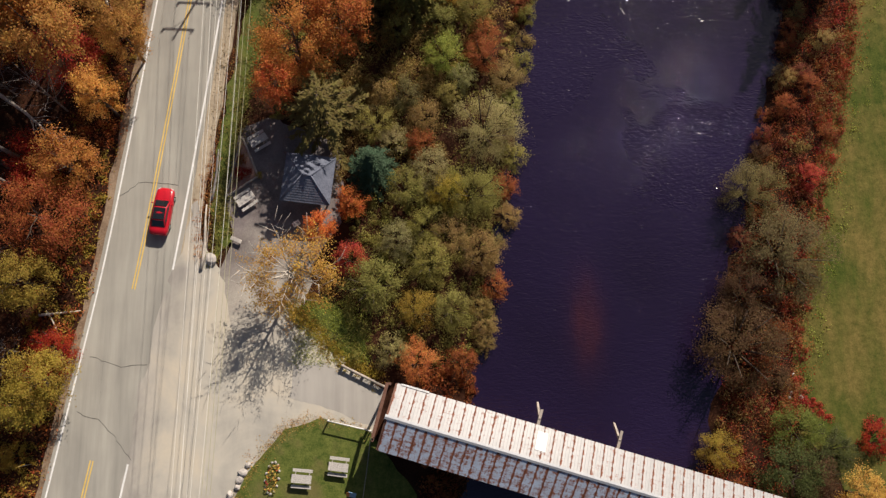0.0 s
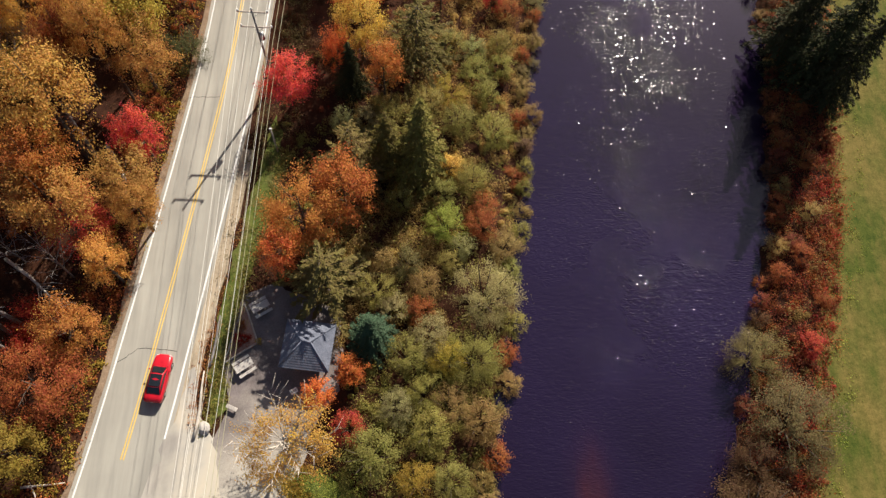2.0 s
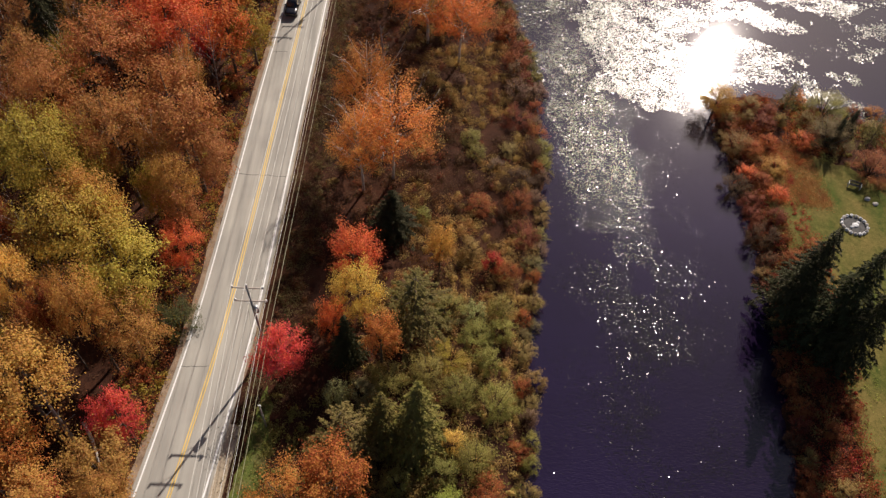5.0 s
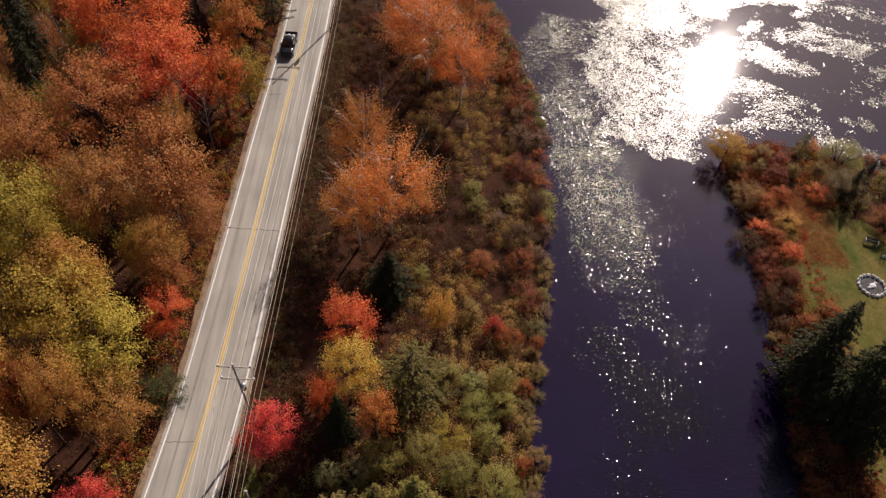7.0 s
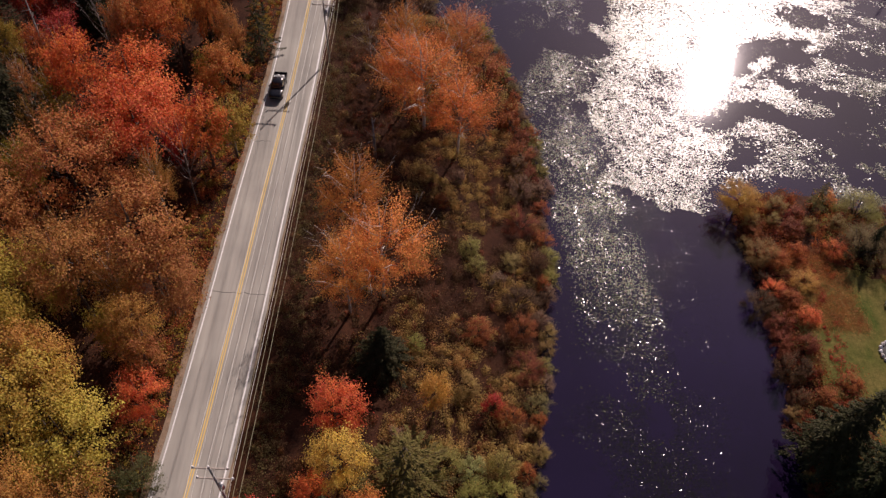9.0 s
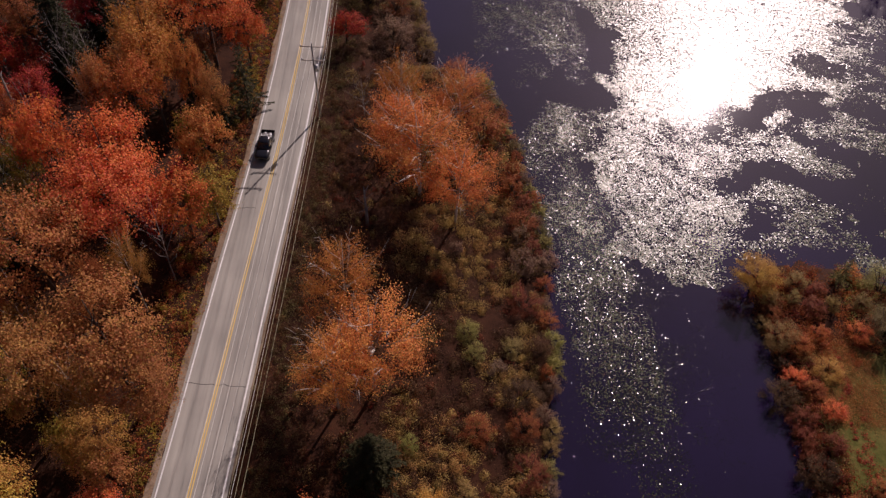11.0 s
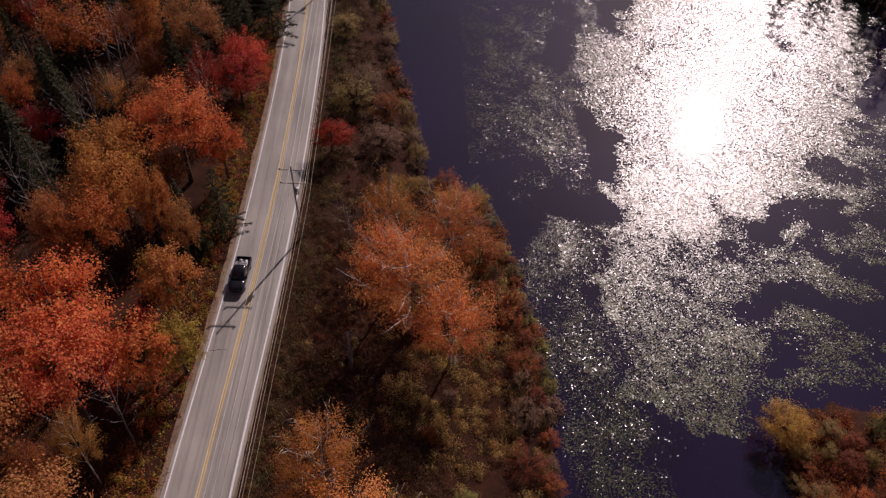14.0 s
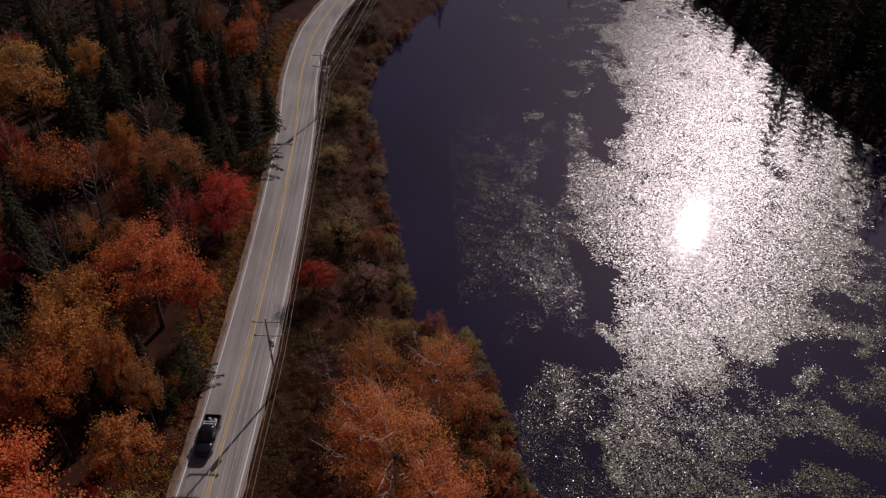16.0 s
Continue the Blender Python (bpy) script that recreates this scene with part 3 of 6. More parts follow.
# ---- trees ----
rng = np.random.default_rng(7)


def leaf_mesh(name, centres, normals, size, squash=0.7, along=None):
    """Many small four-cornered leaves, each a little folded out of its plane."""
    n = len(centres)
    normals = normals / np.maximum(np.linalg.norm(normals, axis=1, keepdims=True), 1e-6)
    r = rng.normal(size=(n, 3)) if along is None else np.cross(along, normals) + rng.normal(size=(n, 3)) * 0.25
    u = np.cross(normals, r)
    u /= np.maximum(np.linalg.norm(u, axis=1, keepdims=True), 1e-6)
    w = np.cross(normals, u)
    s = (size * rng.uniform(0.6, 1.35, n))[:, None]
    lift = normals * s * rng.uniform(-0.25, 0.25, n)[:, None]
    v = np.stack([centres - u * s, centres - w * s * squash + lift, centres + u * s, centres + w * s * squash + lift], 1).reshape(-1, 3)
    f = np.arange(4 * n).reshape(n, 4)
    return pymesh(name, v.tolist(), f.tolist())


def crown_points(sprays, leaves, low=-0.55, width=0.085, inner=(0.3, 0.6), droop=0.0, rise=0.0, ragged_by=0.3, flat=0.85):
    """Leaf places and normals of a crown within a unit ball: sprays of leaves along the outer boughs, with gaps and an uneven outline."""
    seed = float(rng.uniform(0, 90))
    cs, ns = [], []
    for k in range(sprays):
        up = rng.uniform(low, 1.0)
        a = rng.uniform(0, 2 * math.pi)
        flatness = math.sqrt(max(0.0, 1 - up * up))
        d = np.array([flatness * math.cos(a), flatness * math.sin(a), up])
        reach = 0.93 + ragged_by * noise.noise(Vector(d * 1.5) + Vector((seed, 0, 0))) + 0.55 * ragged_by * noise.noise(Vector(d * 3.6) + Vector((0, seed, 0)))
        tip = d * reach * rng.uniform(0.72, 1.04)
        start = tip * rng.uniform(*inner) - np.array([0, 0, rise * rng.uniform(0.5, 1.2)])
        m = max(6, int(leaves / sprays * rng.uniform(0.5, 1.5)))
        t = rng.uniform(0, 1, m)[:, None] ** 0.62
        p = start + (tip - start) * t + rng.normal(size=(m, 3)) * width * (0.45 + 0.75 * t) * np.array([1, 1, flat])
        p[:, 2] -= droop * rng.uniform(0, 1, m) ** 2
        cs.append(p)
        ns.append(d * 0.6 + np.array([0, 0, 0.45]) + rng.normal(size=(m, 3)) * 0.4)
    return np.concatenate(cs), np.concatenate(ns)


def limb_runs(height, reach, count, low, rise, trunk_r, twigs=3, lean=0.0):
    """Trunk and limbs: runs of points and radii."""
    top = (lean, 0.3 * lean, height)
    mid = (0.25 * lean + 0.12, 0.08, height * 0.5)
    runs = [([(0, 0, -0.4), (0.02, 0, height * 0.2), mid, top], [trunk_r * 1.25, trunk_r, trunk_r * 0.65, trunk_r * 0.12])]
    for k in range(count):
        a = k * 2.4 + rng.uniform(-0.4, 0.4)
        z0 = height * (low + (0.88 - low) * k / count)
        ln = reach * rng.uniform(0.6, 0.95) * (1.0 - 0.5 * k / count)
        s = Vector((0.1 * z0 / height, 0, z0))
        e = s + Vector((math.cos(a) * ln, math.sin(a) * ln, ln * rise))
        m = s.lerp(e, 0.5) + Vector((rng.uniform(-0.2, 0.2), rng.uniform(-0.2, 0.2), -0.1 * ln))
        r = trunk_r * (0.5 - 0.28 * k / count)
        runs.append(([s, m, e], [r, r * 0.65, r * 0.15]))
        for t in range(twigs):
            q = m.lerp(e, 0.2 + 0.25 * t)
            b = a + rng.uniform(-1.2, 1.2)
            l2 = ln * rng.uniform(0.25, 0.45)
            runs.append(([q, q + Vector((math.cos(b) * l2, math.sin(b) * l2, l2 * rng.uniform(0.1, 0.8)))], [r * 0.4, r * 0.08]))
    return runs


def make_tall_maple(i, leaves, size):
    """A forest maple: a long clear trunk under a high crown."""
    c, n = crown_points(90 + 8 * i, leaves, -0.6, 0.07, (0.3, 0.6), 0.05, 0.10)
    c = c * np.array([4.2, 4.2 - 0.25 * i, 3.1]) + np.array([0.2 * i, 0, 6.9])
    return [("trunk", tubes_mesh("maple_trunk", limb_runs(9.2, 3.3, 9, 0.42, 0.55, 0.17), 6), "bark"),
            ("crown", leaf_mesh("maple_crown", c, n, size), "leaf")]


def make_maple(i, leaves, size):
    c, n = crown_points(90 + 8 * i, leaves, -0.55, 0.07, (0.3, 0.6), 0.05, 0.08)
    c = c * np.array([4.3, 4.3 - 0.3 * i, 4.3]) + np.array([0.2 * i, 0, 5.8])
    return [("trunk", tubes_mesh("maple_trunk", limb_runs(8.6, 3.4, 8, 0.25, 0.75, 0.2), 6), "bark"),
            ("crown", leaf_mesh("maple_crown", c, n, size), "leaf")]


def make_birch(i, leaves, size):
    c, n = crown_points(130, leaves, -0.62, 0.058, (0.35, 0.62), 0.0, 0.28, 0.36, 1.3)
    c = c * np.array([4.1, 4.1, 3.6]) + np.array([0, 0, 6.25])
    return [("trunk", tubes_mesh("birch_trunk", limb_runs(9.6, 3.9, 15, 0.28, 1.05, 0.12, 5, 0.5), 6), "birch"),
            ("crown", leaf_mesh("birch_crown", c, n, size), "leaf")]


def make_broad_birch(i, leaves, size):
    """An open-grown birch: pale limbs fanning out over a lower, wider crown."""
    c, n = crown_points(120, leaves, -0.7, 0.06, (0.4, 0.7), 0.05, 0.24, 0.38, 1.2)
    c = c * np.array([4.1, 4.1, 3.5]) + np.array([0, 0, 5.5])
    return [("trunk", tubes_mesh("birch_trunk", limb_runs(8.6, 3.9, 20, 0.25, 0.95, 0.16, 6, 0.4), 6), "birch"),
            ("crown", leaf_mesh("birch_crown", c, n, size), "leaf")]


def make_shrub(i, leaves, size):
    c, n = crown_points(64, leaves, -0.5, 0.082, (0.4, 0.7), 0.0, 0.05, 0.32)
    c[:, 2] = np.abs(c[:, 2] + 0.35)
    c = c * np.array([4.0, 4.0, 6.6]) + np.array([0, 0, 0.6])
    stems = []
    for k in range(9):
        a = k * 0.7 + rng.uniform(-0.2, 0.2)
        stems.append(([(0.3 * math.cos(a), 0.3 * math.sin(a), -0.3), (1.3 * math.cos(a), 1.3 * math.sin(a), 3.2), (2.6 * math.cos(a), 2.6 * math.sin(a), 7.2)], [0.11, 0.07, 0.02]))
    return [("stem", tubes_mesh("shrub_stem", stems, 5), "bark"), ("crown", leaf_mesh("shrub_crown", c, n, size), "leaf")]


def make_conifer(i, whorls, boughs_low, sprays, taper, droop, length, low, side):
    """A cone of boughs in whorls, each bough set with long flat sprays of needles, with gaps between."""
    cs, ns, al = [], [], []
    runs = [([(0, 0, -0.3), (0, 0, 5.0), (0, 0, 9.95)], [0.19, 0.11, 0.015])]
    for w in range(whorls):
        z = low + (9.7 - low) * (w / (whorls - 1)) ** 0.92
        reach = 4.0 * (1 - (z - low) / (10.0 - low)) ** taper + 0.15
        boughs = max(5, int(boughs_low * (1 - 0.4 * w / whorls)))
        for b in range(boughs):
            a = 2 * math.pi * (b + rng.uniform(-0.25, 0.25)) / boughs + w * 1.1
            ln = reach * rng.uniform(0.62, 1.16)
            m = max(4, int(sprays * ln / 4.0))
            t = rng.uniform(0.1, 1.0, m) ** 0.8
            sgn = rng.choice([-1.0, 1.0], m)
            off = sgn * rng.uniform(0, side, m) * ln * (1.15 - t)
            zz = z - droop * ln * t**1.6 - 0.25 * np.abs(off) + rng.normal(size=m) * 0.04
            ca, sa = math.cos(a), math.sin(a)
            cs.append(np.stack([ca * ln * t - sa * off, sa * ln * t + ca * off, zz], 1))
            ns.append(np.stack([ca * 0.25 + rng.normal(size=m) * 0.25, sa * 0.25 + rng.normal(size=m) * 0.25, np.ones(m)], 1))
            sk = np.sign(off) * 0.7
            al.append(np.stack([ca - sa * sk, sa + ca * sk, np.full(m, -droop)], 1))
            if w % 2 == 0:
                runs.append(([(0, 0, z), (ca * ln * 0.85, sa * ln * 0.85, z - droop * ln * 0.75)], [0.05, 0.01]))
    return [("trunk", tubes_mesh("conifer_trunk", runs, 5), "bark"), ("crown", leaf_mesh("conifer_crown", np.concatenate(cs), np.concatenate(ns), length, 0.34, np.concatenate(al)), "needle")]


def make_bare(i):
    runs = limb_runs(9.2, 4.0, 16, 0.22, 0.95, 0.10, 7, 0.6)
    return [("trunk", tubes_mesh("bare_trunk", runs, 5), "deadwood")]


KINDS = {
    "maple": [make_maple(i, 5200, 0.118) for i in range(4)],
    "small maple": [make_maple(i, 3000, 0.16) for i in range(3)],
    "large maple": [make_maple(i, 8000, 0.098) for i in range(3)],
    "tall maple": [make_tall_maple(i, 6000, 0.108) for i in range(4)],
    "fine tall maple": [make_tall_maple(i, 11500, 0.074) for i in range(3)],
    "birch": [make_birch(i, 5200, 0.082) for i in range(3)],
    "broad birch": [make_broad_birch(i, 10000, 0.062) for i in range(1)],
    "shrub": [make_shrub(i, 3000, 0.135) for i in range(3)],
    "small shrub": [make_shrub(i, 1200, 0.25) for i in range(4)],
    "fine maple": [make_maple(i, 9000, 0.088) for i in range(3)],
    "fine small maple": [make_maple(i, 5500, 0.12) for i in range(3)],
    "fine large maple": [make_maple(i, 15000, 0.066) for i in range(3)],
    "fine birch": [make_birch(i, 11500, 0.062) for i in range(3)],
    "fine shrub": [make_shrub(i, 6500, 0.092) for i in range(4)],
    "fine large shrub": [make_shrub(i, 13000, 0.06) for i in range(2)],
    "fine small shrub": [make_shrub(i, 3000, 0.145) for i in range(4)],
    "spruce": [make_conifer(i, 20, 12, 92, 0.85, 0.34, 0.20, 0.5, 0.27) for i in range(3)],
    "pine": [make_conifer(i, 10, 8, 130, 0.6, 0.06, 0.17, 1.2, 0.2) for i in range(3)],
    "far spruce": [make_conifer(i, 14, 9, 52, 0.85, 0.34, 0.33, 0.5, 0.27) for i in range(2)],
    "far pine": [make_conifer(i, 9, 7, 60, 0.6, 0.06, 0.27, 1.2, 0.2) for i in range(2)],
    "bare": [make_bare(i) for i in range(3)],
}
TINT = {
    "rust": (0.437, 0.126, 0.039), "orange": (0.572, 0.153, 0.048), "gold": (0.520, 0.275, 0.070), "goldbrown": (0.447, 0.175, 0.048), "tan": (0.400, 0.168, 0.062),
    "brown": (0.282, 0.085, 0.030), "red": (0.397, 0.050, 0.037), "scarlet": (0.551, 0.061, 0.056), "scarletorange": (0.620, 0.140, 0.058), "pink": (0.629, 0.081, 0.046), "darkred": (0.303, 0.029, 0.015),
    "yellow": (0.680, 0.410, 0.100), "yellowgreen": (0.415, 0.295, 0.058), "yellowolive": (0.315, 0.220, 0.040), "olive": (0.245, 0.215, 0.058), "sage": (0.265, 0.240, 0.095),
    "greyolive": (0.158, 0.122, 0.048), "brownolive": (0.262, 0.172, 0.060), "greybrown": (0.213, 0.125, 0.078), "lime": (0.285, 0.310, 0.058), "green": (0.075, 0.086, 0.028),
    "bluegreen": (0.046, 0.082, 0.042), "darkgreen": (0.042, 0.042, 0.017), "dark": (0.105, 0.055, 0.027), "grey": (0.439, 0.383, 0.319), "white": (0.659, 0.596, 0.532),
    "apricot": (0.570, 0.192, 0.064), "coral": (0.541, 0.149, 0.061), "pineolive": (0.140, 0.112, 0.036), "fir": (0.135, 0.116, 0.032), "oldgold": (0.415, 0.212, 0.060), "amber": (0.670, 0.290, 0.082), "leafgreen": (0.135, 0.165, 0.036), "umber": (0.150, 0.062, 0.026), "maroon": (0.213, 0.058, 0.032), "fern": (0.445, 0.295, 0.100), "straw": (0.480, 0.270, 0.098),
}
WORDS = {"leafgreen": "leaf-green", "pineolive": "dark olive", "fir": "olive-green", "oldgold": "old-gold", "scarletorange": "scarlet-orange", "goldbrown": "golden-brown", "darkred": "dark red", "yellowgreen": "yellow-green", "yellowolive": "yellowish olive", "greyolive": "grey-olive",
         "brownolive": "brown-olive", "greybrown": "grey-brown", "bluegreen": "blue-green", "darkgreen": "dark green", "dark": "dark brown-green"}
NAMES = {"maple": "maple_tree", "birch": "birch_tree", "shrub": "shrub", "spruce": "spruce_tree", "pine": "pine_tree", "bare": "bare_tree"}
LABELS = {"maple": "{} autumn maple with a rounded leafy crown", "birch": "{} birch with thinning leaves and pale limbs", "shrub": "{} bushy shrub with many thin stems",
          "spruce": "{} pointed spruce with drooping boughs", "pine": "{} pine with loose spreading boughs", "bare": "leafless {} tree with bare pale branches"}
STANDING = []


def tree(kind, tint, x, y, h, r):
    """A tree of a kind, with its crown's tint, height and radius."""
    sort = kind
    if kind == "maple" and h > 14:
        sort = "tall maple"
    elif kind == "birch" and y < 20 and x > -20:
        sort = "broad birch"
    elif kind == "maple" and r < 2.7:
        sort = "small maple"
    elif kind == "maple" and r > 4.3:
        sort = "large maple"
    elif kind == "shrub" and r > 3.2 and y < 97 and x > -48:
        sort = "large shrub"
    elif kind == "shrub" and r < 2.0:
        sort = "small shrub"
    if kind in ("spruce", "pine") and (x > 80 or y > 205):
        sort = "far " + kind
    if (y < 97 or r > 5) and x > -48 and "fine " + sort in KINDS:
        sort = "fine " + sort
    parts = KINDS[sort][int(rng.integers(len(KINDS[sort])))]
    place = "beside the road" if x < road_x(y) + 9 else "near the river"
    ob = root(NAMES[kind], x, y, max(land_z(x, y), WATER_Z - 0.5) - 0.05, float(rng.uniform(0, 360)), LABELS[kind].format(WORDS.get(tint, tint)) + ", " + place, "shrub" if kind == "shrub" else "tree", "trees and shrubs")
    ob.scale = (r / 4.0, r / 4.0, h / 10.0)
    for name, me, mat in parts:
        p = link(name, me, ob, "", [MAT[mat]])
        k = rng.uniform(0.88, 1.12)
        p.color = (*(min(1.0, c * k * rng.uniform(0.94, 1.06)) for c in TINT[tint]), 1)
    STANDING.append((x, y, r))
    return ob


tree("maple", "goldbrown", -10.3, 33.7, 11.5, 4.6)
tree("maple", "rust", -6.1, 35.6, 13.0, 4.2)
tree("maple", "orange", -12.6, 30.1, 9.0, 2.6)
tree("pine", "pineolive", -8.0, 27.9, 9.5, 5.4)
tree("spruce", "bluegreen", -3.4, 22.6, 7, 3.1)
tree("birch", "gold", -10.7, 11.7, 9.5, 4.9)
tree("maple", "orange", -8.4, 16.6, 5, 1.8)
tree("maple", "rust", -5.4, 19, 5, 1.8)
tree("shrub", "red", -5.5, 13.8, 4, 2)
tree("shrub", "olive", -3.4, 11, 5.5, 3.2)
tree("shrub", "lime", 4.3, 34.8, 5, 2.7)
tree("shrub", "sage", 8, 26.8, 6, 4.1)
tree("shrub", "olive", 6.7, 20.3, 5.5, 3.3)
tree("shrub", "yellowolive", 4, 20.4, 5, 2.3)
tree("shrub", "yellowolive", 1.1, 8.6, 4.5, 2.3)
tree("shrub", "apricot", 1, 3.6, 4, 2.3)
tree("shrub", "brown", 5.3, 3.5, 4, 1.8)
tree("shrub", "brownolive", 7.1, 14.2, 5, 2.6)
tree("shrub", "olive", 2.2, 13.2, 5, 2.6)
tree("shrub", "olive", 0.1, 20.5, 4.5, 2.5)
tree("shrub", "sage", -1, 15.4, 4.5, 2.2)
tree("shrub", "olive", 4.3, 8.6, 4.5, 2.4)
tree("shrub", "greyolive", 35.8, 20.5, 5, 3.6)
tree("shrub", "greyolive", 37.9, 13.5, 6, 5.2)
tree("shrub", "dark", 32.9, 4.6, 6.5, 5.2)
tree("shrub", "dark", 34.1, 9.5, 5, 3.6)
tree("shrub", "red", 41.7, 21.8, 2.5, 1.7)
tree("shrub", "leafgreen", 37.7, -3.4, 3.4, 2.9)
tree("maple", "green", 35.4, -7.4, 6, 3.4)
tree("shrub", "green", 40.9, -5.6, 2.8, 2.6)
tree("shrub", "darkred", 45.4, -4.6, 2.2, 1.9)
tree("maple", "gold", 42.3, -9.4, 6, 3.1)
tree("shrub", "yellowolive", 30.1, -5.3, 3.5, 2.4)
tree("shrub", "dark", 39.2, -8.1, 4, 2.5)
tree("maple", "oldgold", -33.5, 33.6, 14.7, 4.6)
tree("maple", "red", -32.6, 33.5, 8, 3.8)
tree("maple", "gold", -29.0, 28.8, 9.9, 2.7)
tree("bare", "grey", -34.0, 29.2, 11.4, 3.6)
tree("maple", "goldbrown", -31.4, 22.2, 9.8, 3.3)
tree("maple", "brown", -33.0, 16.7, 9.7, 4.6)
tree("maple", "yellowolive", -34.5, 11.1, 9.7, 3.2)
tree("maple", "yellowolive", -32.9, 2.6, 8, 3.2)
tree("maple", "yellowolive", -34.6, 0.2, 7, 3.2)
tree("shrub", "darkred", -32.9, 5.2, 5, 2.6)
tree("shrub", "yellowolive", -36, -4.6, 2.4, 1.6)
tree("shrub", "darkred", -34.8, 2.6, 2.6, 1.8)
tree("maple", "oldgold", -26.7, 34.6, 10.3, 2.7)
tree("maple", "scarlet", -12.9, 50.9, 8.5, 3.5)
tree("maple", "scarletorange", -6.2, 62.0, 12.0, 3.5)
tree("maple", "yellow", -5.2, 56.3, 12.5, 3.3)
tree("maple", "orange", -7.6, 53.4, 10.0, 1.9)
tree("maple", "goldbrown", -2.6, 51.7, 10.0, 2.4)
tree("spruce", "darkgreen", -6.3, 52, 9, 2.5)
tree("pine", "fir", 1.0, 56.6, 11, 5.3)
tree("spruce", "darkgreen", -1.8, 70.6, 8, 3.8)
tree("pine", "pineolive", -5.8, 41.5, 10.5, 4.0)
tree("spruce", "fir", -2.2, 42.8, 10.5, 3.4)
tree("spruce", "fir", 1.2, 42.3, 14, 4.2)
tree("maple", "gold", 4.0, 64.2, 10.0, 2.0)
tree("shrub", "yellow", 4.7, 41.8, 4, 1.6)
tree("shrub", "red", 10.5, 65.2, 4, 1.4)
tree("maple", "scarletorange", -25.8, 63.6, 11.0, 3.0)
tree("maple", "yellowgreen", -33.7, 59.8, 19.5, 6.0)
tree("maple", "yellowgreen", -29.2, 56.8, 16.6, 5.4)
tree("maple", "yellowgreen", -42.1, 71.4, 19.5, 6.2)
tree("maple", "yellow", -38.0, 52.9, 19.5, 3.0)
tree("maple", "oldgold", -28.7, 52.2, 14.0, 4.4)
tree("maple", "oldgold", -30.9, 50.5, 19.5, 3.4)
tree("maple", "oldgold", -34.3, 42.5, 19.5, 5.6)
tree("maple", "scarlet", -27.5, 42.8, 11.0, 2.9)
tree("shrub", "green", -25.7, 56.4, 6, 2.9)
tree("maple", "oldgold", -28.4, 37.7, 10, 4)
tree("maple", "goldbrown", -34.6, 36.5, 16.6, 4.0)
tree("spruce", "darkgreen", 46.6, 60.6, 15, 4.6)
tree("spruce", "darkgreen", 48.3, 55.6, 17, 5.0)
tree("spruce", "darkgreen", 49.4, 52.4, 17, 4.0)
tree("shrub", "gold", 51.5, 83.0, 1.9, 2.2)
tree("shrub", "brownolive", 47.4, 88.0, 3.6, 2.6)
tree("shrub", "dark", 45.2, 79.9, 3.6, 2.6)
tree("shrub", "scarletorange", 50.4, 77.8, 2.2, 1.7)
tree("shrub", "greyolive", 60.6, 88.1, 5, 3.8)
tree("shrub", "brown", 64.8, 82.1, 4, 3.7)
tree("maple", "tan", -26.3, 76.8, 12.8, 5.2)
tree("maple", "tan", -26.1, 67.0, 12.9, 2.6)
tree("birch", "goldbrown", -5.6, 87.6, 17.0, 4.8)
tree("birch", "amber", -1.9, 79.8, 16.5, 6.0)
tree("birch", "amber", -5.8, 77.6, 15.5, 4.8)
tree("birch", "apricot", 2.9, 110.1, 15.5, 7.5)
tree("birch", "apricot", 7.7, 104.9, 14.0, 5.5)
tree("maple", "scarlet", -29.1, 99.6, 11.0, 2.1)
tree("maple", "orange", -34.1, 103.2, 19.5, 7.2)
tree("maple", "orange", -26.0, 101.2, 13.9, 4.2)
tree("maple", "tan", -38.6, 89.7, 19.5, 6.8)
tree("maple", "tan", -28.3, 79.3, 19.2, 6.9)
tree("maple", "tan", -33.8, 74.3, 19.5, 5.2)
tree("maple", "yellowolive", -23.2, 103.6, 11.0, 3.6)
tree("maple", "yellowolive", -37.6, 66.7, 19.5, 4.3)
tree("maple", "oldgold", -26.9, 69.0, 15.3, 3.3)
tree("maple", "oldgold", -33.8, 63.0, 19.5, 4.2)
tree("maple", "tan", -43.2, 80.7, 19.5, 5.0)
tree("shrub", "brown", 12.2, 121.2, 6, 3.8)
tree("maple", "gold", 46.3, 96.2, 6, 3.4)
tree("shrub", "rust", 49.2, 86.8, 2.6, 2.0)
tree("shrub", "olive", 62.7, 95.1, 5, 3.7)
tree("shrub", "scarletorange", 47.2, 82.2, 2.4, 1.8)
tree("shrub", "maroon", 46.8, 77.2, 2.6, 2.0)
tree("shrub", "orange", 56.8, 88.0, 2.6, 1.9)
tree("spruce", "darkgreen", 61.6, 88.6, 5.5, 1.5)
tree("spruce", "darkgreen", 64.4, 90.6, 5, 1.4)
tree("pine", "pineolive", 57.2, 96.5, 5, 1.6)
tree("pine", "pineolive", 67.2, 88.6, 6, 1.9)
tree("maple", "coral", -32.4, 96.9, 19.5, 6.9)
tree("spruce", "darkgreen", -51.2, 103.8, 20.5, 4.4)
tree("spruce", "darkgreen", -48.8, 96.9, 20.5, 4.0)
tree("spruce", "darkgreen", -55.4, 110.2, 20.5, 4.4)
tree("maple", "scarlet", -27.2, 105.2, 11.0, 2.0)
tree("maple", "orange", -29.4, 136.6, 17.6, 7.2)
tree("maple", "goldbrown", -35.2, 126.9, 18.8, 5.0)
tree("maple", "rust", -34.4, 115.3, 19.5, 5.4)
tree("maple", "tan", -37.7, 113.2, 19.5, 2.8)
tree("maple", "tan", -24.6, 117.3, 15.5, 2.5)
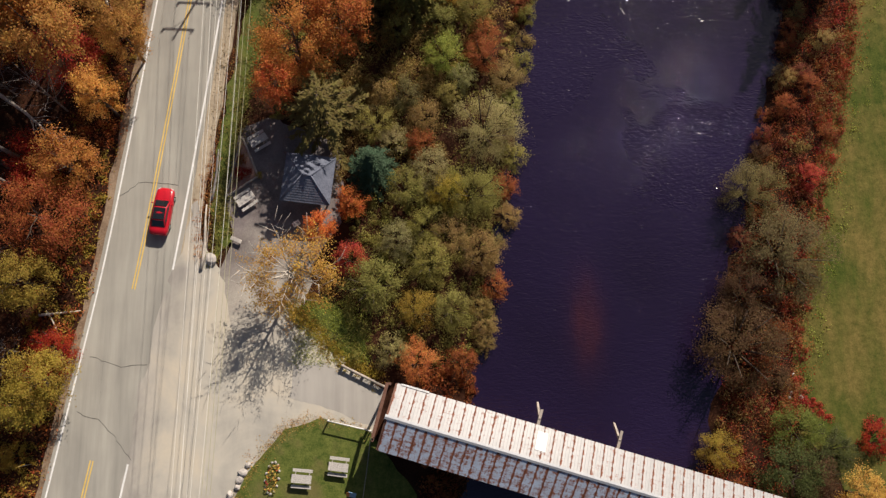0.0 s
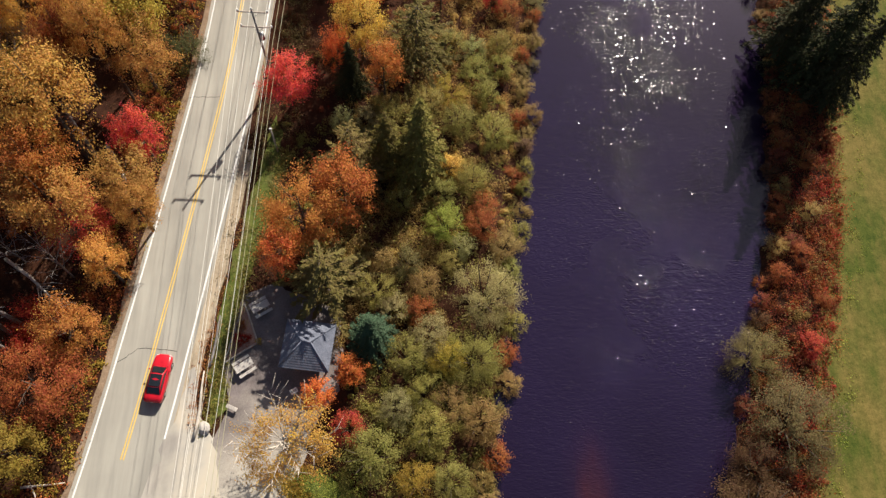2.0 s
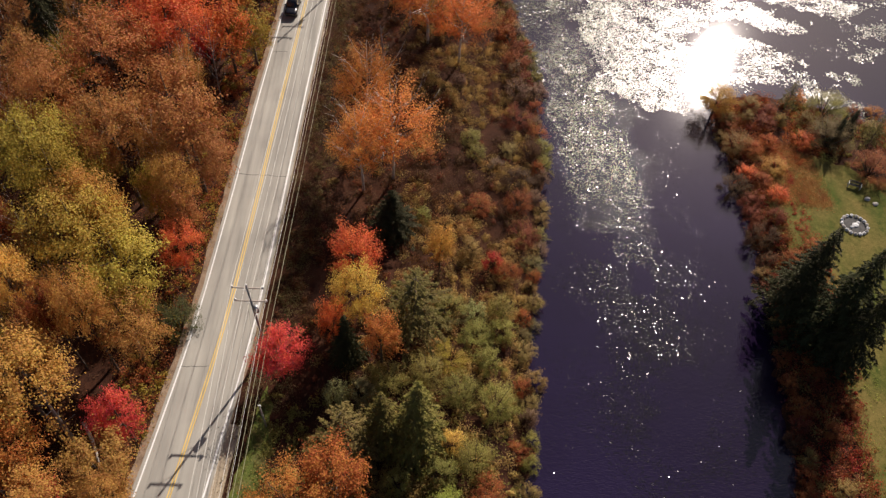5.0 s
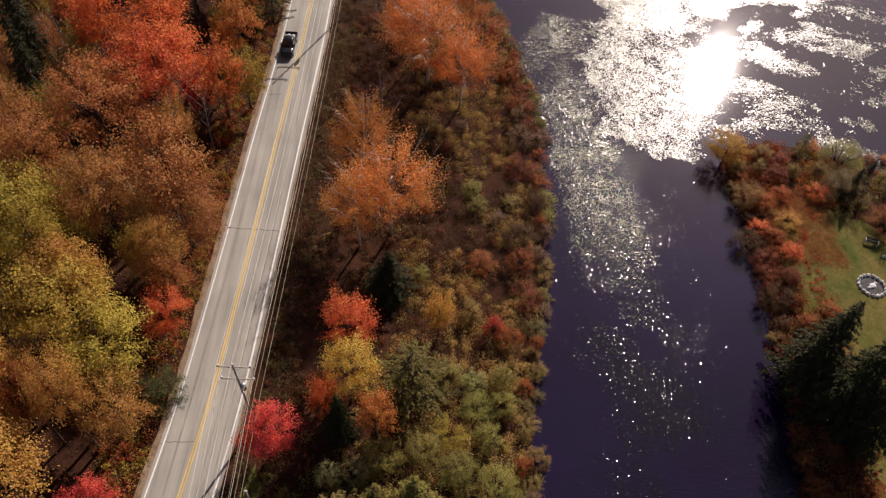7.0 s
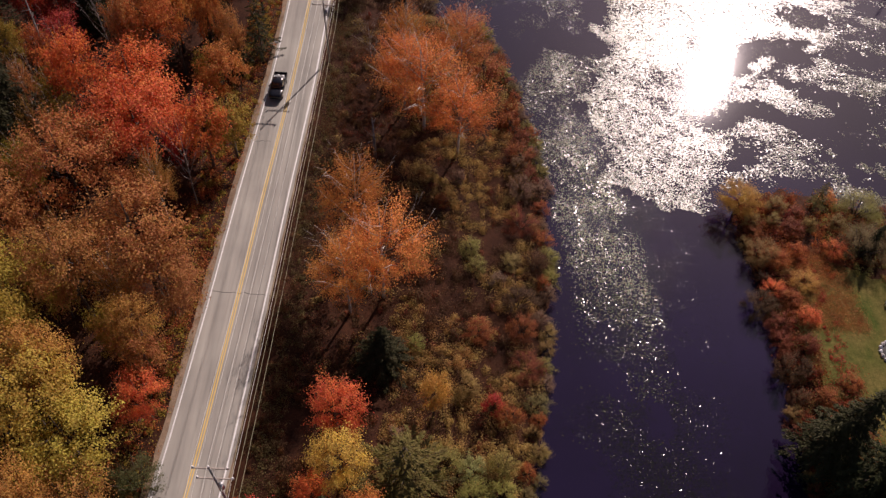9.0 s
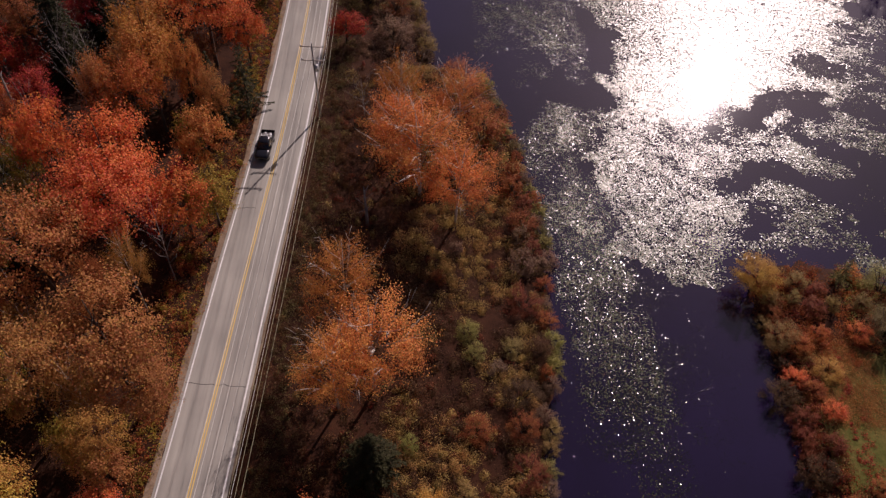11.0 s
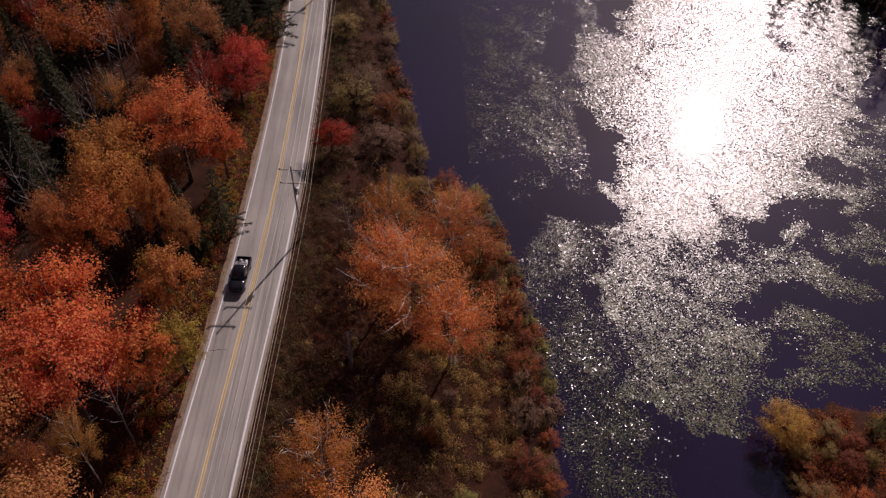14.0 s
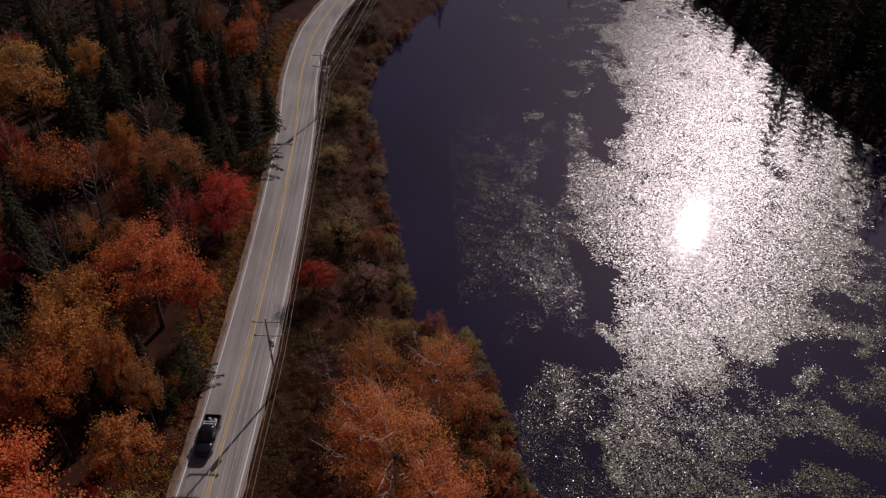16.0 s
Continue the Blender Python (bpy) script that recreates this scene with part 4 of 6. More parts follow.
tree("maple", "goldbrown", -24.8, 109.2, 14.6, 4.1)
tree("maple", "orange", -41.9, 106.1, 19.5, 4.1)
tree("maple", "red", -50.6, 121.0, 11.0, 3.4)
tree("maple", "red", -24.6, 154.4, 11.0, 4.4)
tree("maple", "darkred", -9.4, 143.6, 6, 3.5)
tree("shrub", "brownolive", -6.6, 155.2, 6, 4.4)
tree("shrub", "greybrown", -1.6, 144.9, 5, 3.7)
tree("bare", "white", -5.5, 125.5, 8, 3.2)
tree("birch", "apricot", 0.0, 114.6, 15.0, 5.5)
tree("birch", "goldbrown", -0.2, 124.5, 13.0, 3.9)
tree("birch", "apricot", 8.2, 121.5, 13.0, 5.2)
tree("spruce", "darkgreen", -49.8, 132.7, 19.7, 5.4)
tree("spruce", "darkgreen", -47.6, 142.8, 18.4, 4.7)
tree("bare", "grey", -44.5, 122.6, 19.5, 3.7)
tree("maple", "orange", -24.0, 137.0, 12.4, 3.9)
tree("maple", "pink", -24.8, 159.5, 11.0, 4.4)
tree("maple", "tan", -32.4, 160.5, 16.5, 5.3)
tree("maple", "goldbrown", -41.5, 167.5, 16.5, 2.3)
tree("maple", "scarletorange", -35.8, 195.6, 11.0, 2.9)
tree("maple", "goldbrown", -33.7, 120.9, 19.5, 4.9)
tree("maple", "goldbrown", -27.6, 118.6, 19.5, 2.5)
tree("maple", "goldbrown", -60.4, 179.3, 16.5, 7.4)
tree("maple", "gold", -55.5, 192.8, 16.5, 3.4)
tree("maple", "gold", -68.2, 191.6, 16.5, 5.4)
tree("maple", "rust", -49.4, 158.8, 16.5, 6.0)
tree("bare", "grey", -43.6, 157.4, 16.5, 5.6)
tree("pine", "darkgreen", -22.5, 176.1, 14.0, 4.6)
tree("pine", "darkgreen", -27.0, 191.2, 15.0, 4.5)
tree("spruce", "darkgreen", -22.6, 189.2, 13.0, 3.1)
tree("bare", "grey", -41.4, 135.8, 17.7, 4.1)
tree("pine", "darkgreen", -22.7, 126.2, 12.0, 3.3)
tree("spruce", "darkgreen", -47.4, 181.5, 19.0, 6.6)
tree("spruce", "darkgreen", -42.2, 187.1, 18.0, 4.5)
tree("spruce", "darkgreen", -49.5, 172.8, 18.0, 5.3)
tree("spruce", "darkgreen", -33.1, 152.0, 17.5, 3.5)
tree("spruce", "darkgreen", -48.9, 145.8, 17.9, 4.0)
tree("shrub", "greybrown", -5.1, 160.1, 5, 3.7)
tree("shrub", "brown", -1.2, 153.1, 5, 3.1)
tree("shrub", "brownolive", -9.6, 195, 5, 4.6)
tree("shrub", "brownolive", -9.3, 177.6, 4, 3.6)
tree("shrub", "dark", -6.1, 235, 6, 5.7)
tree("maple", "scarlet", -49.3, 140.9, 11, 3.5)
tree("maple", "rust", -29.4, 206.5, 15.4, 4.8)
tree("spruce", "darkgreen", -40.9, 207.6, 19.0, 5.0)


def crowded(x, y, r, keep=0.75):
    return any((x - a) ** 2 + (y - b) ** 2 < (keep * (r + q)) ** 2 for a, b, q in STANDING)


def fill(count, spot, kinds, tints, height, radius, keep=0.75):
    """Woods between the singled-out trees: spot() gives a place, or None."""
    for k in range(count):
        s = spot()
        if s is None:
            continue
        r = float(rng.uniform(*radius))
        if crowded(*s, r, keep):
            continue
        kind = kinds[int(rng.integers(len(kinds)))]
        tint = tints[int(rng.integers(len(tints)))]
        if kind in ("spruce", "pine"):
            tint = "darkgreen"
        if kind == "bare":
            tint = "grey"
        tree(kind, tint, round(s[0], 2), round(s[1], 2), float(rng.uniform(*height)), r * (0.75 if kind == "spruce" else 1))


def west_woods(y0, y1):
    def spot():
        y = rng.uniform(y0, y1)
        x = road_x(y) - 7.0 - (rng.uniform(0, 1) ** 0.9) * (24 + 0.18 * max(y, 0))
        return x, y
    return spot


def strip(y0, y1, lo, hi):
    """Between road and river: fractions from the road's verge to the bank."""
    def spot():
        y = rng.uniform(y0, y1)
        a = road_x(y) + 8.0
        b = float(np.interp(y, [p[1] for p in WEST_BANK], [p[0] for p in WEST_BANK])) - 0.6
        x = a + (b - a) * rng.uniform(lo, hi)
        return None if (y < 31 and x < -3.0) or (y < 3.5) else (x, y)
    return spot


def east_bank(y0, y1, wide):
    def spot():
        y = rng.uniform(y0, y1)
        b = float(np.interp(y, [p[1] for p in EAST_BANK[:12:-1]], [p[0] for p in EAST_BANK[:12:-1]]))
        return b + rng.uniform(0.6, wide if y < 70 else min(wide, 4.2)), y
    return spot


fill(280, west_woods(-28, 45), ["maple", "birch", "shrub", "maple", "bare"], ["goldbrown", "oldgold", "brown", "dark", "darkred", "rust", "brown", "dark", "darkred"], (5, 9), (1.8, 3.2), 0.6)
fill(420, west_woods(45, 115), ["maple", "birch", "maple", "birch", "bare"], ["tan", "tan", "oldgold", "rust", "brown", "yellowolive"], (9, 17), (2.2, 3.8), 0.52)
fill(300, west_woods(115, 170), ["maple", "birch", "maple", "spruce", "pine", "bare"], ["rust", "goldbrown", "brown", "brown", "darkred", "tan"], (10, 16), (2.6, 4.0), 0.55)
fill(240, west_woods(165, 250), ["birch", "spruce", "spruce", "pine", "pine", "spruce"], ["brown", "dark", "dark", "darkred", "rust"], (9, 17), (2.8, 4.2), 0.55)
fill(50, west_woods(250, 300), ["maple", "spruce"], ["rust", "brown"], (8, 14), (3, 4.4), 0.62)


def bank_edge(bank, y0, y1, a, b):
    """Along a bank, leaning out over the water."""
    ys, xs = zip(*sorted((p[1], p[0]) for p in bank))

    def spot():
        y = rng.uniform(y0, y1)
        return float(np.interp(y, ys, xs)) + rng.uniform(a, b), y
    return spot


fill(200, bank_edge(WEST_BANK[3:16], 3, 138, -1.4, 0.2), ["shrub"], ["olive", "greyolive", "brownolive", "brown", "greybrown"], (1.8, 3.4), (1.1, 1.9), 0.55)
fill(120, bank_edge(WEST_BANK[15:21], 141, 240, -1.6, 0.2), ["shrub"], ["brown", "greybrown", "brownolive", "dark"], (2.0, 4.0), (1.3, 2.2), 0.6)
fill(90, bank_edge(EAST_BANK[13:24], -6, 98, -0.2, 1.8), ["shrub"], ["maroon", "brown", "brownolive", "dark"], (1.4, 2.6), (1.0, 1.6), 0.55)
fill(70, bank_edge(WEST_BANK[3:16], 58, 138, -4.5, -0.8), ["shrub"], ["greybrown", "brown", "maroon", "dark"], (2.6, 4.6), (1.6, 2.5), 0.6)
fill(16, strip(60, 138, 0.25, 0.75), ["shrub"], ["brownolive", "dark", "brown", "greybrown"], (2.4, 4.0), (1.6, 2.4), 0.7)
fill(170, strip(4, 60, 0.24, 1.0), ["shrub"], ["olive", "sage", "brownolive", "yellowolive", "olive", "brown", "greyolive"], (2.6, 4.8), (1.6, 2.6), 0.58)
fill(30, strip(60, 138, 0.3, 1.0), ["shrub"], ["brownolive", "greybrown", "brown", "olive"], (1.6, 2.8), (1.2, 1.9), 0.7)
fill(40, east_bank(-10, 98, 7.0), ["shrub"], ["maroon", "brown", "dark", "brown", "brownolive"], (1.4, 2.4), (1.1, 1.7), 0.6)
fill(60, lambda: (rng.uniform(45.5, 78), rng.uniform(88, 97.5)), ["shrub"], ["brown", "rust", "brownolive", "goldbrown", "maroon"], (1.8, 3.2), (1.3, 2.0), 0.65)
fill(60, bank_edge(EAST_BANK[13:17], 62, 98, -0.6, 1.2), ["shrub"], ["dark", "maroon", "dark"], (2.6, 4.0), (1.5, 2.3), 0.5)


def beyond(x0, x1, y0, y1, least):
    def spot():
        x, y = rng.uniform(x0, x1), rng.uniform(y0, y1)
        d = float(shore_distance([x], [y])[0])
        return (x, y) if d > least and abs(x - road_x(y)) > 8 else None
    return spot


for x, y, h, r in ((93.4, 223.1, 31, 5.4), (98.0, 218.4, 25, 5.0), (95.9, 246.6, 17, 4.5), (92.0, 279.0, 18, 5.0), (105.0, 208.5, 28, 5.5), (109.0, 211.0, 29, 5.5), (99.5, 233.0, 26, 5.0), (103.5, 222.5, 27, 5.0), (112.0, 196.0, 27, 5.5), (100.0, 242.0, 21, 5.0), (96.5, 258.0, 20, 5.0), (93.5, 268.0, 19, 5.0)):
    tree("pine", "darkgreen", x, y, h, r)
fill(300, beyond(92, 134, 130, 300, 12.0), ["pine", "spruce", "pine"], ["brown"], (19, 30), (3.8, 6.0), 0.42)
fill(260, beyond(82, 128, 130, 300, 0.8), ["pine", "spruce", "pine"], ["brown"], (7, 12), (2.8, 4.2), 0.42)
fill(70, beyond(-30, 110, 255, 312, 2.0), ["spruce", "maple", "pine"], ["rust", "brown", "goldbrown"], (9, 16), (3.0, 4.8), 0.6)
fill(30, beyond(28, 60, -45, -6, 1.0), ["maple", "shrub"], ["green", "gold", "rust", "olive"], (4, 9), (2.0, 3.6), 0.7)
fill(20, beyond(-14, 12, -60, -12, 1.0), ["maple", "shrub"], ["olive", "gold", "rust", "brown"], (4, 9), (2.0, 3.6), 0.7)


# ---- undergrowth ----
def scatter(name, count, spot, tint, leaves, size, spread, tall, label):
    """Low growth nobody could count: tufts of leaves on the ground, in one mesh."""
    spots = [s for s in (spot() for k in range(count)) if s]
    P = np.array(spots)
    Z = ground_z(P[:, 0], P[:, 1])
    keep = Z > WATER_Z + 0.1
    P, Z = P[keep], Z[keep]
    n = len(P)
    c = np.repeat(np.stack([P[:, 0], P[:, 1], Z], 1), leaves, 0)
    o = rng.normal(size=(n * leaves, 3))
    k = np.repeat(rng.uniform(0.5, 1.5, n), leaves)
    c += np.stack([o[:, 0] * spread * k, o[:, 1] * spread * k, np.abs(o[:, 2]) * tall * k + 0.03], 1)
    nn = rng.normal(size=(n * leaves, 3)) * 0.7 + np.array([0, 0, 0.6])
    ob = link(name, leaf_mesh(name, c, nn, size, 0.55), None, "", [MAT["leaf"]])
    ob.color = (*TINT[tint], 1)
    return tagged(ob, label, "undergrowth", "", "stuff")


def brush(name, count, spot, tint, leaves, size, radius, label):
    """Low rounded clumps of dense growth, too many to count, in one mesh."""
    P = np.array([s for s in (spot() for k in range(count)) if s])
    Z = ground_z(P[:, 0], P[:, 1])
    keep = Z > WATER_Z + 0.05
    P, Z = P[keep], Z[keep]
    n = len(P)
    r = np.repeat(rng.uniform(*radius, n), leaves)[:, None]
    d = rng.normal(size=(n * leaves, 3))
    d /= np.linalg.norm(d, axis=1, keepdims=True)
    d[:, 2] = np.abs(d[:, 2])
    stretch = np.repeat(rng.uniform(0.55, 1.55, (n, 3)), leaves, 0) * np.array([1, 1, 0.85])
    c = np.repeat(np.stack([P[:, 0], P[:, 1], Z], 1), leaves, 0) + d * r * stretch * (1.15 * rng.uniform(0.0, 1.0, n * leaves) ** 0.45)[:, None]
    ob = link(name, leaf_mesh(name, c, d + rng.normal(size=d.shape) * 0.4, size, 0.5), None, "", [MAT["leaf"]])
    ob.color = (*TINT[tint], 1)
    return tagged(ob, label, "undergrowth", "", "stuff")


def clumpy(spot, size=5.0, least=-0.08):
    """The same spots, but in drifts with bare gaps between them."""
    def pick():
        s = spot()
        return s if s and noise.noise((s[0] / size, s[1] / size, 3.7)) > least else None
    return pick


def verge_spot(y0, y1, a, b):
    def spot():
        y = rng.uniform(y0, y1)
        return road_x(y) + rng.uniform(a, b), y
    return spot


scatter("undergrowth", 1600, west_woods(-25, 120), "dark", 22, 0.085, 0.5, 0.45, "brown ferns and fallen leaves under the trees")
scatter("undergrowth", 900, west_woods(-25, 120), "brown", 20, 0.085, 0.5, 0.4, "rust-coloured undergrowth under the trees")
scatter("undergrowth", 1100, verge_spot(-25, 230, -9.5, -4.3), "yellowolive", 16, 0.11, 0.35, 0.35, "yellowing grasses and ferns on the verge")
scatter("undergrowth", 800, verge_spot(-25, 230, -9.0, -4.2), "rust", 14, 0.10, 0.35, 0.2, "rust-coloured weeds on the verge")
scatter("undergrowth", 1200, verge_spot(26, 240, 4.2, 9.5), "greyolive", 18, 0.085, 0.35, 0.3, "olive weeds along the ditch below the wires")
brush("brush", 640, clumpy(strip(56, 138, 0.40, 1.0), 5.0, -0.14), "fern", 260, 0.075, (0.5, 1.15), "yellow-olive ferns and goldenrod near the river")
brush("brush", 420, clumpy(strip(50, 138, 0.36, 1.0)), "straw", 240, 0.075, (0.5, 1.1), "pale dry bracken near the river")
brush("brush", 260, strip(32, 62, 0.25, 1.0), "fern", 220, 0.08, (0.45, 1.1), "yellow-olive ferns and goldenrod near the river")
brush("brush", 620, strip(45, 240, -0.05, 0.62), "dark", 110, 0.10, (0.5, 1.2), "dark brown bracken below the trees")
brush("brush", 420, strip(52, 138, -0.1, 0.55), "umber", 150, 0.085, (0.5, 1.2), "umber-brown dry bracken below the trees")
brush("brush", 150, strip(32, 138, 0.0, 0.7), "brownolive", 110, 0.12, (0.5, 1.25), "olive-brown ferns below the trees")
brush("brush", 160, strip(45, 138, 0.0, 1.0), "maroon", 130, 0.09, (0.4, 1.0), "maroon low bushes near the river")
brush("brush", 240, strip(60, 138, 0.4, 1.0), "dark", 240, 0.085, (0.7, 1.5), "dark olive-brown low bushes near the river")
brush("brush", 320, strip(140, 262, 0.0, 1.0), "greybrown", 90, 0.13, (0.6, 1.5), "grey-brown brush on the far bank")
brush("brush", 380, east_bank(-10, 98, 8.0), "maroon", 110, 0.09, (0.5, 1.1), "maroon low bushes on the river bank")
brush("brush", 260, east_bank(-10, 98, 7.5), "brownolive", 120, 0.09, (0.5, 1.1), "olive low bushes on the river bank")
brush("brush", 150, bank_edge(EAST_BANK[13:24], -6, 98, 5.6, 8.2), "red", 80, 0.08, (0.3, 0.65), "bright red weeds at the edge of the meadow")
brush("brush", 380, east_bank(-10, 98, 8.0), "brown", 110, 0.09, (0.5, 1.1), "brown low bushes on the river bank")
brush("brush", 640, verge_spot(-25, 240, -10.0, -4.9), "brown", 70, 0.11, (0.4, 1.0), "brown brush at the edge of the woods")
brush("brush", 200, lambda: (rng.uniform(46, 84), rng.uniform(86, 99)), "brown", 90, 0.12, (0.5, 1.2), "brown brush on the point of land")
scatter("undergrowth", 1300, lambda: (rng.uniform(49, 57.5), rng.uniform(76, 88.5)), "tan", 24, 0.06, 0.45, 0.14, "golden dry grass on the point of land")
brush("brush", 70, lambda: (rng.uniform(46, 60), rng.uniform(84, 97)), "rust", 110, 0.09, (0.4, 0.9), "rust-orange brush on the point of land")
brush("brush", 110, lambda: (rng.uniform(57, 84), rng.uniform(84, 99)), "olive", 90, 0.12, (0.5, 1.2), "olive brush on the point of land")
brush("brush", 420, verge_spot(-25, 240, -9.0, -4.7), "yellowolive", 80, 0.11, (0.35, 0.8), "yellow-olive brush at the edge of the woods")
brush("brush", 240, verge_spot(-25, 240, -9.0, -4.7), "rust", 70, 0.10, (0.3, 0.8), "rust-red brush at the edge of the woods")
brush("brush", 420, verge_spot(42, 240, 5.0, 8.2), "greyolive", 100, 0.08, (0.35, 0.95), "olive brush along the ditch below the wires")
brush("brush", 260, verge_spot(44, 240, 5.2, 10.0), "dark", 100, 0.08, (0.4, 1.0), "brown brush along the ditch below the wires")
brush("brush", 230, lambda: (rng.uniform(-7, 4), rng.uniform(22, 42)), "brownolive", 180, 0.08, (0.5, 1.2), "olive brush behind the pavilion")
brush("brush", 200, lambda: (rng.uniform(-6, 9), rng.uniform(3.6, 22)), "olive", 180, 0.08, (0.4, 1.0), "olive brush between the driveway and the river")
brush("brush", 150, lambda: (rng.uniform(1.5, 8.5), rng.uniform(-13, 3.8)), "brown", 90, 0.12, (0.4, 0.9), "brown brush below the end of the bridge")
brush("brush", 120, lambda: (rng.uniform(-14, -6), rng.uniform(28, 48)), "olive", 90, 0.12, (0.3, 0.8), "olive brush beside the grass verge")
scatter("undergrowth", 700, strip(45, 138, 0.2, 1.0), "dark", 22, 0.08, 0.5, 0.25, "brown leaf litter and weeds near the river")
scatter("undergrowth", 700, strip(4, 50, 0.25, 1.0), "olive", 20, 0.12, 0.4, 0.45, "olive weeds between the riverside shrubs")
scatter("undergrowth", 900, east_bank(-10, 98, 8.0), "darkred", 20, 0.09, 0.4, 0.3, "dark red weeds on the river bank")
scatter("undergrowth", 400, east_bank(-10, 98, 9.0), "rust", 16, 0.08, 0.4, 0.2, "rust-coloured weeds on the river bank")


def along(points, spread):
    """Spots strewn along a line of points."""
    def spot():
        k = int(rng.integers(len(points) - 1))
        t = rng.uniform(0, 1)
        a, b = points[k], points[k + 1]
        return a[0] + (b[0] - a[0]) * t + rng.normal() * spread, a[1] + (b[1] - a[1]) * t + rng.normal() * spread
    return spot


scatter("grass_tufts", 150, along([(-16.4, -9.5), (-14.8, -6.2), (-13.0, -4.0), (-11.4, -2.2), (-8.4, -1.5), (-3.8, -2.7)], 0.35), "straw", 14, 0.06, 0.22, 0.04, "dry brown grass at the edge of the lawn")
scatter("grass_tufts", 300, along([(-16.6, -9.5), (-15.0, -6.4), (-13.2, -4.2), (-11.6, -2.4), (-8.4, -1.6), (-3.6, -2.8)], 0.3), "yellowolive", 8, 0.05, 0.16, 0.03, "dry grass tufts at the edge of the lawn")
brush("brush", 34, along([(38.6, -0.4), (39.7, -1.4), (41.7, -2.7)], 0.35), "red", 90, 0.07, (0.25, 0.5), "bright red weeds at the edge of the meadow")
brush("brush", 16, along([(45.0, -3.3), (46.4, -3.2)], 0.4), "red", 90, 0.07, (0.25, 0.5), "bright red weeds at the edge of the meadow")
scatter("grass_tufts", 160, along([(37.2, -2.2), (37.6, 0.0), (38.1, 2.2)], 0.35), "straw", 14, 0.07, 0.2, 0.1, "pale dry grass between the rocks on the river bank")
scatter("grass_tufts", 420, along([(-11.4, 9.0), (-9.6, 7.4), (-6.6, 4.2), (-2.6, 2.2)], 0.4), "yellowolive", 14, 0.08, 0.2, 0.1, "dry grass tufts beside the driveway")
scatter("grass_tufts", 500, along([(-18.9, 13.6), (-18.0, 20.6), (-16.9, 28), (-14.8, 36), (-13.6, 45)], 0.5), "olive", 14, 0.08, 0.2, 0.12, "rough grass tufts below the wires")
scatter("grass_tufts", 260, along([(-20.4, 14), (-19.3, 24), (-17.6, 36)], 0.35), "tan", 12, 0.07, 0.2, 0.1, "dry weeds on the sandy shoulder")
scatter("grass_tufts", 90, bank_edge(EAST_BANK[13:24], -6, 60, 7.5, 10.5), "lime", 22, 0.08, 0.35, 0.15, "green weeds at the edge of the meadow")
scatter("grass_tufts", 900, lambda: (rng.uniform(-11, -3.6), rng.uniform(3.5, 10)), "lime", 10, 0.06, 0.25, 0.06, "green grass beside the driveway")


# ---- lily pads ----
def pad_field(name, count, density, label, size=(0.07, 0.16), tilt=0.085, area=(14, 118, 18, 292), mat="pad", corners=4):
    """Floating leaves and glint flakes: low angular blades, thick where density is high."""
    x, y = rng.uniform(area[0], area[1], count), rng.uniform(area[2], area[3], count)
    keep = rng.uniform(0, 1, count) < density(x, y)
    x, y = x[keep], y[keep]
    keep = shore_distance(x, y) < -0.8
    x, y = x[keep], y[keep]
    n = len(x)
    r, a = rng.uniform(*size, n), rng.uniform(0, 2 * math.pi, n)
    tx, ty = rng.normal(0, tilt, n), rng.normal(0, tilt, n)
    w = a[:, None] + np.arange(corners)[None, :] * (2 * math.pi / corners) + rng.uniform(-0.35, 0.35, (n, corners))
    dx, dy = r[:, None] * np.cos(w), r[:, None] * np.sin(w) * rng.uniform(0.7, 1, n)[:, None]
    z = WATER_Z + 0.025 + dx * tx[:, None] + dy * ty[:, None]
    v = np.stack([x[:, None] + dx, y[:, None] + dy, z], -1).reshape(-1, 3)
    return tagged(link(name, pymesh(name, v.tolist(), np.arange(corners * n).reshape(n, corners).tolist()), None, "", [MAT[mat]]), label, "lily pads", "", "stuff")


def value_noise(x, y, size, seed):
    """Smooth random values from -1 to 1 on a lattice of the given size."""
    u, v = x / size, y / size
    i, j = np.floor(u), np.floor(v)
    f, g = u - i, v - j
    f, g = f * f * (3 - 2 * f), g * g * (3 - 2 * g)

    def corner(a, b):
        h = np.sin(a * 127.1 + b * 311.7 + seed * 74.7) * 43758.5453
        return 2 * (h - np.floor(h)) - 1
    return (corner(i, j) * (1 - f) + corner(i + 1, j) * f) * (1 - g) + (corner(i, j + 1) * (1 - f) + corner(i + 1, j + 1) * f) * g


def ragged(x, y, seed, size=9.0):
    return sum(0.56**k * value_noise(x + 3 * k, y - 5 * k, size * 0.47**k, seed + k) for k in range(5))


def patch(x, y, cx, cy, rx, ry, turn=0.0, soft=0.5):
    """1 inside a turned ellipse, falling off towards 0 outside."""
    c, s = math.cos(math.radians(turn)), math.sin(math.radians(turn))
    u, v = (x - cx) * c + (y - cy) * s, (y - cy) * c - (x - cx) * s
    return np.clip((1 + soft - np.hypot(u / rx, v / ry)) / (2 * soft), 0, 1)


def between(lo, hi, v, soft=3.0):
    return np.clip((v - lo) / soft + 0.5, 0, 1) * np.clip((hi - v) / soft + 0.5, 0, 1)


